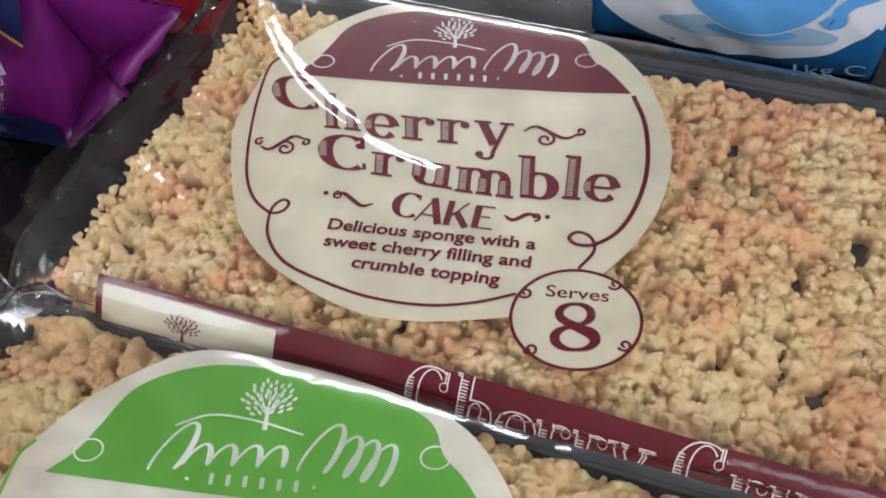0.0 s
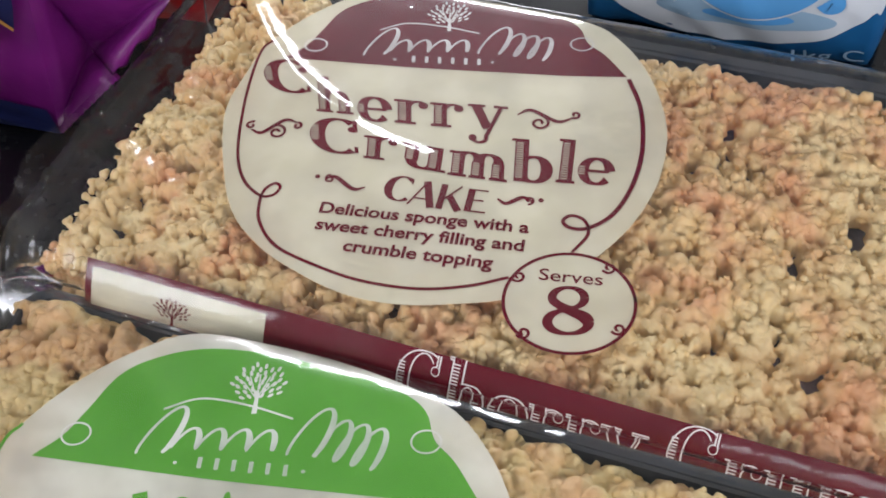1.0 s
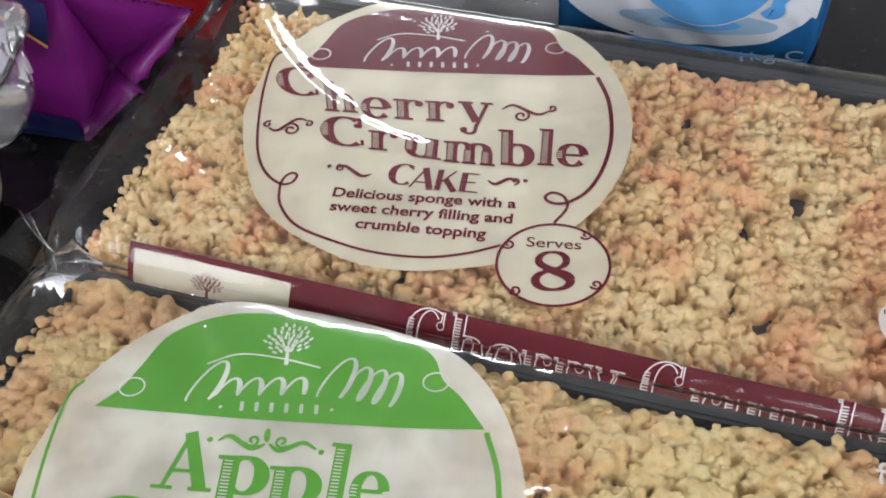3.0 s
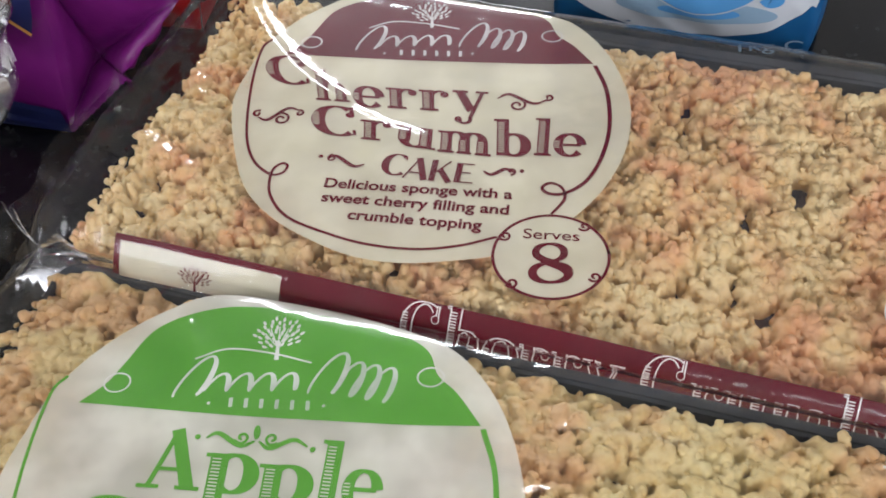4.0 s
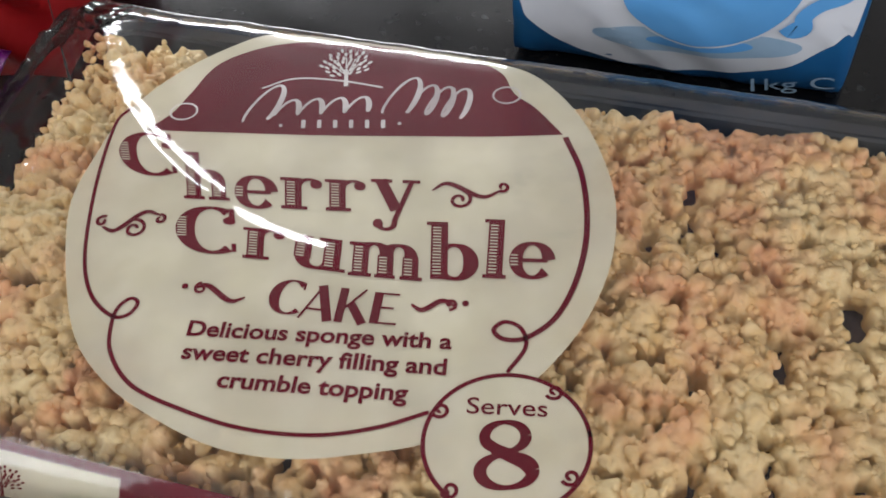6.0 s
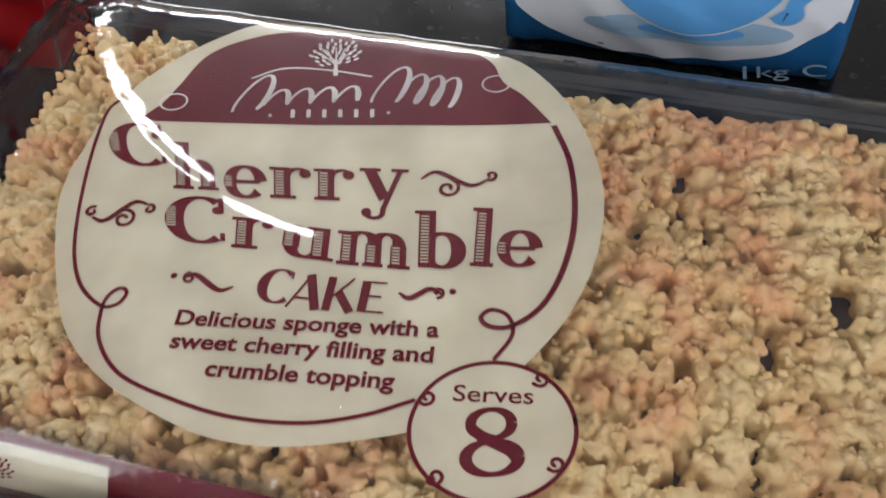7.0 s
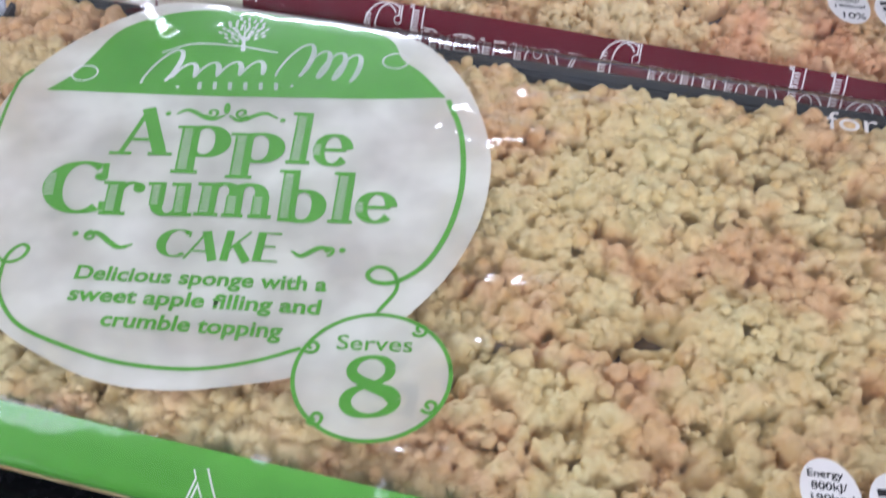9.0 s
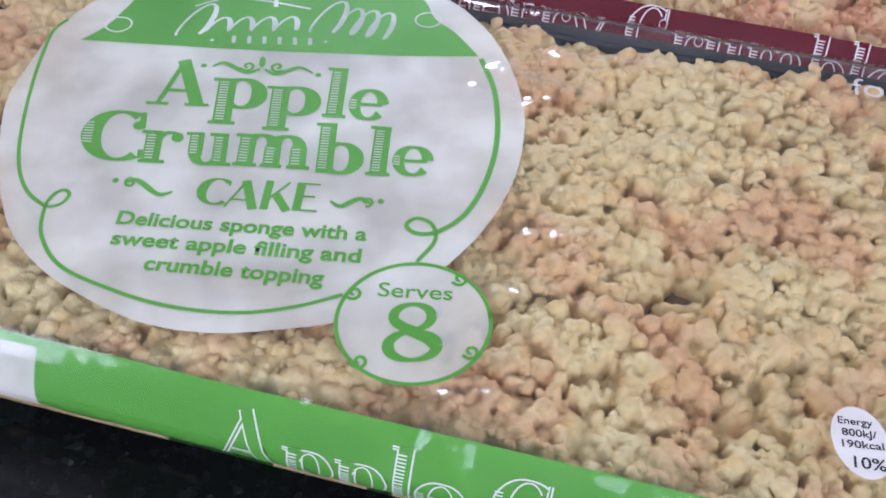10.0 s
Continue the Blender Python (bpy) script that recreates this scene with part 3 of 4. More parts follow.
def section_curve():
    """The wrapper's outline across the pack, from the back foot over the top to the front foot."""
    v = np.linspace(0.0672, -0.0835, 280)
    z = top_of(np.zeros_like(v), v)
    front = spline(FRONT_SIDE, 8)
    return np.vstack([spline(SECTION, 8), np.stack([v, z], -1), front])


def wrapper(pk, ridge, crest=0.0004):
    """The clear film: a tube over the cake, pinched at both ends into a crimped seam."""
    sec = section_curve()
    us = np.concatenate([np.linspace(LEFT - END, LEFT, 34, endpoint=False), np.linspace(LEFT, RIGHT, 500), np.linspace(RIGHT, RIGHT + END, 24)[1:]])
    u = us[:, None] * np.ones(len(sec))
    v, z = sec[None, :, 0] * np.ones_like(u), sec[None, :, 1] * np.ones_like(u)
    t = np.clip(np.maximum(LEFT - u, u - RIGHT) / END, 0, 1)
    k = 1 - 0.72 * t ** 1.6
    z = 0.016 + (z - 0.016) * k
    v = v * (1 - 0.05 * t ** 2)
    top = np.clip((z - 0.03) / 0.014, 0, 1)
    s = pk.seed
    near_end = np.clip(1 - np.minimum(u - LEFT + END, RIGHT + END - u) / 0.045, 0, 1)
    wob = 0.0004 * (smooth_noise(u * 50 + 7, v * 90, s) + 0.5) + 0.00018 * (smooth_noise(u * 130 + 3, v * 230, s + 1) + 0.5)
    wob = wob + crest * (smooth_noise(u * 140 + 5, v * 90, s + 30) + 0.5 + 0.4 * smooth_noise(u * 190, v * 90, s + 31)) * np.clip((v - 0.030) / 0.018, 0, 1)
    folds = np.abs(smooth_noise(u * 150 + v * 16, v * 26 + u * 30, s + 2)) * 0.014 * near_end + np.abs(smooth_noise(u * 330 - v * 22, v * 34, s + 3)) * 0.006 * near_end + np.abs(smooth_noise(u * 90 + v * 180, v * 60 - u * 150, s + 8)) * 0.003 * near_end
    x, y = to_label(u, v)
    for line, height, wide in ridge:
        line = spline(np.array(line) * MM, 14)
        d = np.min(np.hypot(x[..., None] - line[:, 0], y[..., None] - line[:, 1]), -1)
        wob = wob + 1.1 * height * np.exp(-(d / wide) ** 2) * (1.0 if len(line) > 50 else 1.2 + smooth_noise(x * 260, y * 260, s + 33))
    z = z + top * wob + folds * (0.3 + 0.7 * top)
    p = pk.from_pack(u, v, z)
    ob = mesh_object("film_wrapper", p.reshape(-1, 3), grid_faces(*u.shape), FILM, pk.ob, "clear creased plastic film")
    ob.visible_shadow = False
    # crimped seams
    for side, edge in ((-1, LEFT - END), (1, RIGHT + END)):
        vv = np.linspace(-0.080, 0.060, 120)
        rows = []
        for j in range(7):
            out = edge + side * (0.0018 * j)
            lift = 0.016 + 0.0018 * j + 0.0030 * smooth_noise(vv * 60, np.full_like(vv, 3.0 + 0.3 * j), s + 5) * j + 0.0003 * np.sin(vv * 2400) * (j > 2)
            rows.append(pk.from_pack(out + 0.002 * smooth_noise(vv * 90, np.full_like(vv, 9.0), s + 6) * j * 0.5 + (0.0005 * np.sign(np.sin(vv * 2600)) if j == 6 else 0), vv * 0.95 - 0.003, lift))
        seam = mesh_object("end_seam", np.array(rows).reshape(-1, 3), grid_faces(7, 120), SEAM, pk.ob, "crimped clear end seam")
        seam.visible_shadow = False
    return ob


def cake(pk, crumble, bed, seed, grain, back):
    """A flat cake: dark filling and sponge below, a bed of crumbs on top as one uneven field of lumps."""
    rng = np.random.RandomState(seed)
    step, u0, u1, v0, v1 = 0.00046, -0.0885, 0.190, -0.0755, back
    us, vs = np.arange(u0, u1, step), np.arange(v0, v1, step)
    nu, nv = len(us), len(vs)
    h = np.full((nu, nv), 0.0305)

    def lump(cu, cv, cz, r, flat=1.0):
        i0, i1 = max(int((cu - r - u0) / step), 0), min(int((cu + r - u0) / step) + 2, nu)
        j0, j1 = max(int((cv - r - v0) / step), 0), min(int((cv + r - v0) / step) + 2, nv)
        if i0 >= i1 or j0 >= j1:
            return
        d2 = (us[i0:i1, None] - cu) ** 2 + (vs[None, j0:j1] - cv) ** 2
        z = np.where(d2 < r * r, cz + flat * np.sqrt(np.maximum(r * r - d2, 0)), 0)
        h[i0:i1, j0:j1] = np.maximum(h[i0:i1, j0:j1], z)

    # domed clods, each made up of smaller knobs
    spots = []
    for n in range(int(2100 / grain)):
        cu, cv = rng.uniform(u0 + 0.001, u1 - 0.001), rng.uniform(v0 + 0.001, v1 - 0.001)
        edge = min(cu - u0, u1 - cu, cv - v0, v1 - cv)
        rise = float(smooth_noise(np.array(cu * 42), np.array(cv * 42), seed + 4))
        if rise < -0.36 and rng.rand() < 0.5:
            continue
        big = rng.rand() < (0.22 if edge < 0.016 else 0.07)
        rc = grain * (rng.uniform(0.0046, 0.0074) if big else rng.uniform(0.0018, 0.0042))
        z0 = 0.0352 + 0.0050 * rise + 0.0022 * rng.rand() - 0.003 * max(0.0, 1 - edge / 0.006) - (0.001 if big else 0)
        for _ in range(int(3 + 0.42 / grain * (rc * 1000) ** 2)):
            a, b = rng.uniform(0, 2 * math.pi), math.sqrt(rng.rand())
            pu, pv = cu + b * rc * 1.15 * math.cos(a), cv + b * rc * 1.15 * math.sin(a)
            if float(smooth_noise(np.array(pu * 120), np.array(pv * 120), seed + 40)) > 0.40 or (pv < -0.060 and z0 + 0.8 * rc * math.sqrt(max(1 - b * b, 0)) > float(top_of(np.array(pu), np.array(pv))) - 0.0055):
                continue
            r = grain * (0.00085 + 0.0013 * rng.rand() ** 1.7)
            z = z0 + 0.80 * rc * math.sqrt(max(1 - b * b, 0)) + rng.uniform(-0.0009, 0.0008)
            spots.append((pu, pv, min(z, 0.0452 - r), r))
    for _ in range(6500):
        r = grain * rng.uniform(0.0010, 0.0024)
        cu, cv = rng.uniform(u0, u1), rng.uniform(v0, v1)
        if float(smooth_noise(np.array(cu * 95), np.array(cv * 95), seed + 14)) > -0.33:
            lump(cu, cv, 0.0338 + 0.0024 * rng.rand() - 0.4 * r + 0.004 * float(smooth_noise(np.array(cu * 42), np.array(cv * 42), seed + 4)), r, 0.95)
    for cu, cv, cz, r in spots:
        lump(cu, cv, cz - 0.25 * r, r * 1.18, 1.0)
    # crumbs cling together: soften the seams a little, then add the grain
    soft = h.copy()
    soft[1:-1, 1:-1] = 0.25 * h[1:-1, 1:-1] + 0.125 * (h[:-2, 1:-1] + h[2:, 1:-1] + h[1:-1, :-2] + h[1:-1, 2:]) + 0.0625 * (h[:-2, :-2] + h[2:, 2:] + h[2:, :-2] + h[:-2, 2:])
    h = soft
    g = lambda f, sd: smooth_noise(us[:, None] * f + 0 * vs, vs[None] * f + 0 * us[:, None], sd)
    h += 0.0007 * g(520, seed + 7) + 0.00065 * g(1000, seed + 17)
    pit = np.clip((g(120, seed + 40) - 0.385) / 0.05, 0, 1)
    h = h - 0.005 * pit
    # ragged rim that rolls down to the sides
    rim = np.minimum.outer(np.minimum(us - u0, u1 - us), np.full(nv, 9.0))
    rim = np.minimum(rim, np.minimum(vs - v0, v1 - vs)[None])
    rim = rim + 0.0035 * g(220, seed + 9) + 0.004 * g(60, seed + 10)
    h = np.where(rim < 0.0012, 0.012, h - 0.010 * np.clip(1 - rim / 0.005, 0, 1) ** 2)
    u, v = us[:, None] + 0 * vs, vs[None] + 0 * us[:, None]
    u = u + 0.0007 * g(330, seed + 12)
    v = v + 0.0007 * g(330, seed + 13)
    body = part("cake", box(0, 0, 0, 0.001, 0.001, 0.001), bed, pk.ob, "flat baked sponge with dark filling")
    bm = bmesh.new()
    corners = [(u0 + 0.003, v0 + 0.003), (u1 - 0.003, v0 + 0.003), (u1 - 0.003, v1 - 0.003), (u0 + 0.003, v1 - 0.003)]
    low = [bm.verts.new(pk.from_pack(np.array(a * 0.97), np.array(max(b, -0.046)), np.array(0.004)).tolist()) for a, b in corners]
    high = [bm.verts.new(pk.from_pack(np.array(a), np.array(max(b, -0.0690)), np.array(0.0322)).tolist()) for a, b in corners]
    bm.faces.new(low[::-1])
    bm.faces.new(high)
    for k in range(4):
        bm.faces.new((low[k], low[(k + 1) % 4], high[(k + 1) % 4], high[k]))
    bmesh.ops.bevel(bm, geom=bm.edges[:], offset=0.002, segments=2, affect="EDGES")
    bm.to_mesh(body.data)
    bm.free()
    mesh_object("crumble_topping", pk.from_pack(u, v, h).reshape(-1, 3), grid_faces(nu, nv), crumble, body, "golden baked crumble topping")
    # crumbs that stand out of the packed bed, and those that hang on its broken sides
    bm = bmesh.new()
    bmesh.ops.create_icosphere(bm, subdivisions=2, radius=1.0)
    ball = np.array([tuple(q.co) for q in bm.verts])
    tris = np.array([[q.index for q in p.verts] for p in bm.faces])
    bm.free()
    shapes = []
    for _ in range(24):
        w = rng.normal(size=(5, 3))
        k = 1 + 0.10 * np.sin(ball @ w.T * 1.8 + rng.uniform(0, 6, 5)).sum(1) + 0.085 * rng.normal(size=len(ball))
        shapes.append(ball * k[:, None])
    crumbs = []
    for cu, cv, cz, r in spots:
        if rng.rand() < 0.62 and cv < v1 - 0.0035:
            crumbs.append((cu + rng.normal() * 0.0004, cv + rng.normal() * 0.0004, min(cz + 0.15 * r, 0.0455 - 0.9 * r), r * rng.uniform(0.7, 1.05)))
    for _ in range(1000):
        t = rng.rand()
        cu, cv = [(u0 + 0.001, v0 + (v1 - v0 - 0.010) * t), (u0 + 0.03 * t, v0 + 0.003)][rng.randint(2)]
        z = rng.uniform(0.016, 0.036)
        crumbs.append((cu + abs(rng.normal()) * 0.0012, cv, z, rng.uniform(0.0010, 0.0019)))
    verts, faces = [], []
    for n, (cu, cv, cz, r) in enumerate(crumbs):
        q = shapes[n % 24] * r * rng.uniform(0.8, 1.25, 3)
        c, s_ = math.cos(n), math.sin(n)
        verts.append(np.stack([q[:, 0] * c - q[:, 1] * s_ + cu, q[:, 0] * s_ + q[:, 1] * c + cv, q[:, 2] + cz], -1))
        faces.append(tris + n * len(ball))
    p = np.concatenate(verts)
    loose = mesh_object("crumb", pk.from_pack(p[:, 0], p[:, 1], p[:, 2]), np.concatenate(faces).tolist(), crumble, body, "small golden crumbs on the topping")
    loose["kind"] = "stuff"
    return body


def tray(pk):
    """The shallow black plastic tray below the cake."""
    bm = bmesh.new()
    rings = []
    for grow, z in ((-0.008, 0.0012), (0.0, 0.018), (0.0030, 0.0368), (0.0050, 0.0385), (0.0050, 0.0375), (0.0020, 0.0355), (-0.001, 0.018), (-0.006, 0.003)):
        a, b, c, d = -0.0865 - 0.3 * grow, 0.190 + grow, -0.0580 - grow, 0.0612 + grow
        ring = []
        for cx, cy, st in ((b - 0.008, d - 0.008, 0), (a + 0.008, d - 0.008, 90), (a + 0.008, c + 0.008, 180), (b - 0.008, c + 0.008, 270)):
            for k in range(6):
                w = radians(st + 18 * k)
                u, v = cx + 0.008 * math.cos(w), cy + 0.008 * math.sin(w)
                tall = v > 0.056
                ring.append(bm.verts.new(pk.from_pack(np.array(u), np.array(v), np.array(z if tall else min(z, 0.010 + 0.1 * z))).tolist()))
        rings.append(ring)
    for r1, r2 in zip(rings[:-1], rings[1:]):
        for k in range(24):
            bm.faces.new((r1[k], r1[(k + 1) % 24], r2[(k + 1) % 24], r2[k]))
    bm.faces.new(rings[0][::-1])
    bm.faces.new(rings[-1])
    return part("tray", bm, TRAY, pk.ob, "shallow dark plastic tray")


def strip_surface(pk, us, ss, lift):
    """Points on the front roll of the wrapper: along the pack, and down from the strip's top line."""
    v = np.linspace(-0.060, -0.0835, 120)
    line = np.vstack([np.stack([v, top_of(np.zeros_like(v), v)], -1), spline(FRONT_SIDE, 12)])
    run = np.concatenate([[0], np.cumsum(np.hypot(*np.diff(line, axis=0).T))])
    s = ss + 0.0163
    v, z = np.interp(s, run, line[:, 0]), np.interp(s, run, line[:, 1])
    dv, dz = [np.interp(s + 0.002, run, line[:, k]) - np.interp(s - 0.002, run, line[:, k]) for k in (0, 1)]
    n = np.hypot(dv, dz) + 1e-9
    inset = -0.0008 + lift
    v, z = v + inset * dz / n, z - inset * dv / n
    z = 0.016 + (z - 0.016) * pinch(us)
    return pk.from_pack(us, v, z)


def strip(pk, ink, base, body, white_to, text_from, scale, foot):
    """The printed band along the front edge, with its outlined lettering and pale panel."""
    def band(name, a, b, s0, s1, lift, mat, parent, label, n=140):
        u = np.linspace(a, b, n)[:, None] * np.ones(14)
        s = np.linspace(s0, s1, 14)[None] * np.ones((n, 1))
        s = s + np.where(s < s0 + 1e-6, 0.0005 * smooth_noise(u * 40, u * 0, pk.seed + 20), 0)
        return mesh_object(name, strip_surface(pk, u, s, lift).reshape(-1, 3), grid_faces(n, 14), mat, parent, label)

    st = band("front_strip", -0.0690, 0.196, 0.0, 0.053, 0.0, ink, pk.ob, "glossy printed band along the front edge")
    band("strip_panel", -0.0668, white_to, 0.0022, 0.030, 0.00006, base, st, "pale panel of the band", 60)
    v, f = tree(0, 0, 15)
    ob = mesh_object("strip_emblem", strip_surface(pk, v[:, 0] * MM * 0.8 + white_to - 0.028, 0.0135 - v[:, 1] * MM * 0.55, 0.00012 + v[:, 2]), f, ink, st, "small tree emblem")
    (v, f), hatch = line_word(body, scale * len(body), 0.0105)
    for widen, lift, mat, nm in ((0, 0.00012, WHITE_INK, "strip_lettering"), (1, 0.00020, ink, "letter_fill")):
        w = v.copy()
        if widen:
            w = shrink(w, f, 0.00042)
        mesh_object(nm, strip_surface(pk, w[:, 0] + text_from, foot - w[:, 1], lift + w[:, 2] * 0.6), f, mat, st, "white outlined lettering" if not widen else "")
    hv, hf = hatch
    mesh_object("letter_hatching", strip_surface(pk, hv[:, 0] + text_from, foot - hv[:, 1], 0.00026), hf, WHITE_INK, st)["kind"] = "stuff"
    return st


def shrink(v, f, by):
    """Pull each stroke's edges inwards."""
    out = v.copy()
    for face in f:
        if len(face) == 4:
            a, b, c, d = face
            for p, q in ((a, b), (d, c)):
                e = (v[q] - v[p]) * (1, 1, 0)
                n = np.linalg.norm(e) + 1e-9
                m = min(by, 0.40 * n)
                out[p], out[q] = v[p] + e / n * m, v[q] - e / n * m
    return out


def energy_badges(pk, u, v, ink):
    """Pale nutrition lozenges in a row."""
    for k in range(3):
        cx, cy = to_label(u + 0.0132 * k, v - 0.0002 * k)
        cx, cy = cx * 1000, cy * 1000
        b = pk.flat("nutrition_badge", *disc(oval(cx, cy, 5.8, 8.2, 40) * MM, (cx * MM, cy * MM), 4), 0.00006, WHITE_INK, None, "small white nutrition badge")
        if k == 0:
            for body, y, w, h in (("Energy", 3.9, 6.8, 1.7), ("800kJ/", 1.2, 6.8, 1.7), ("190kcal", -1.4, 8.2, 1.7), ("10%", -6.0, 6.2, 2.6)):
                x0 = cx - w / 2
                t = plain_text(body, np.array((x0, cy + y + 0.7)) * MM, np.array((x0 + w, cy + y - 0.7)) * MM, h * MM, 0.012)
                pk.flat("text_line", *t, 0.00012, BLACK_INK, b)
        else:
            for y in (3.8, 1.2, -1.4, -4.6):
                pk.flat("text_bar", *ribbon(np.array([(cx - 3.4, cy + y + 0.5), (cx + 3.4, cy + y - 0.5)]) * MM, 0.0016), 0.00012, BLACK_INK, b)


cherry = Pack("cherry_cake_pack", "cherry crumble cake in clear film with maroon and cream print", 11)
apple = Pack("apple_cake_pack", "apple crumble cake in clear film with green and cream print", 37, (-0.0438, -0.1415), 0.16, (-0.0391, 0.0091), -0.0015)
CREASE = [(-61, 72), (-55, 50), (-45, 29), (-34, 13), (-24, 2.5), (-10, -9), (5, -17)]
tray(cherry), cake(cherry, CRUMBLE_C, UNDER_C, 5, 0.88, 0.0605)
label_print(cherry, MAROON, CREAM, CREAM, "Cherry")
strip(cherry, MAROON, CREAM, "Cherry Crumble", -0.0125, 0.0265, 0.0106, 0.0164)
energy_badges(cherry, 0.1625, -0.0480, MAROON)
wrapper(cherry, [(CREASE, 0.0012, 0.0030), (CREASE[:5], 0.0019, 0.0060), ([(2, -76), (23, -84), (36, -89)], 0.0006, 0.0018), ([(140, -58), (127, -79), (129, -96)], 0.0007, 0.0016), ([(-92, -8), (-82, -16), (-70, -27)], 0.0010, 0.0026), ([(-78, 30), (-72, 18), (-70, 8)], 0.0009, 0.0022), ([(-110, -17), (-95, 31), (-81, 74)], 0.0022, 0.0024), ([(-106, -22), (-99, -1), (-92, 20)], 0.0018, 0.0020)])
tray(apple), cake(apple, CRUMBLE_A, UNDER_A, 8, 1.08, 0.0640)
label_print(apple, GREEN, PALE, PALE, "Apple")
strip(apple, GREEN, PALE, "Apple Crumble", -0.0155, 0.0265, 0.0113, 0.0215)
energy_badges(apple, 0.1590, -0.0565, GREEN)
v, f = plain_text("for", np.array((163.5, -2.5)) * MM, np.array((176.0, -5.5)) * MM, 0.0068, 0.0)
apple.flat("script_text", v, f, 0.0001, WHITE_INK, None, "white script lettering")
wrapper(apple, [([(79, -3), (90, -5), (97, -13)], 0.0009, 0.0027), ([(64, 3), (76, -6)], 0.0008, 0.0027), ([(73, -48), (92, -50)], 0.0009, 0.0027), ([(60, -62), (76, -67), (94, -73)], 0.0008, 0.0026),
                ([(125, -50), (130, -63)], 0.0009, 0.0026), ([(100, -77), (117, -81), (131, -87)], 0.0008, 0.0027), ([(141, -49), (149, -48)], 0.0009, 0.0027), ([(24, -86), (40, -89), (59, -90)], 0.0007, 0.0027),
                ([(-25, 64), (-18, 55), (-12, 46)], 0.0009, 0.0041), ([(51.6, -97), (52.5, -104), (55, -110)], 0.0018, 0.0027), ([(48.9, -95), (44, -101), (40, -105)], 0.0011, 0.0027), ([(88, 14), (102, 10), (116, 7)], 0.0009, 0.0031), ([(70, 9), (84, 2), (98, -5)], 0.0010, 0.0031)], 0.0007)


def twisted_corner(pk):
    """A stiff twist of film that stands up at a corner of the wrapper."""
    a, b = np.array((-0.1030, -0.0670, 0.0440)), np.array((-0.1185, -0.0500, 0.0580))
    rows = []
    for k in range(14):
        t = k / 13
        c = a + (b - a) * t
        w = 0.0075 * (1 - t) ** 1.5 + 0.0022 + 0.0040 * max(0, t - 0.45)
        turn = 2.2 * t
        for j in range(9):
            s = (j / 8 - 0.5) * 2
            x, y = s * w * 0.5, 0.0010 * math.sin(3.1 * s + 5 * t)
            rows.append((c[0] + x * math.cos(turn) * 0.7, c[1] + x * math.cos(turn) * 0.7 + y, c[2] + x * math.sin(turn) + y))
    ob = mesh_object("twisted_corner", rows, grid_faces(14, 9), SEAM, pk.ob, "twisted clear film corner")
    ob.visible_shadow = False


twisted_corner(apple)


# ---- things behind the cakes ----
BLUE = surface("deep_blue_paper", (0.010, 0.10, 0.27), (0.013, 0.125, 0.31), 30, 0.42, 0.25, 120)
BAGWHITE = surface("white_paper", (0.66, 0.70, 0.76), (0.74, 0.77, 0.82), 25, 0.45, 0.25, 120)
CUPBLUE = surface("cup_blue", (0.10, 0.36, 0.75), (0.13, 0.41, 0.80), 40, 0.42, 0.2, 120)
SAUCER = surface("saucer_blue", (0.30, 0.46, 0.62), (0.36, 0.52, 0.68), 40, 0.42)
PURPLE = surface("purple_foil", (0.13, 0.008, 0.13), (0.17, 0.012, 0.16), 30, 0.28, 0.4, 90, coat=0.3)
NAVY = surface("navy_print", (0.012, 0.016, 0.07), (0.016, 0.022, 0.09), 30, 0.3)
GOLD = surface("gold_print", (0.55, 0.26, 0.06), (0.60, 0.30, 0.08), 30, 0.35)
RED = surface("red_foil", (0.38, 0.012, 0.016), (0.46, 0.02, 0.02), 20, 0.35, 0.3, 60)
STICKER = surface("white_sticker", (0.36, 0.30, 0.38), (0.42, 0.36, 0.42), 30, 0.5)
BEIGE = surface("beige_ceramic", (0.45, 0.38, 0.27), (0.50, 0.42, 0.30), 20, 0.4)
TUB = film_material("clear_tub", 0.05, 1.5, 0.10, 0.05)


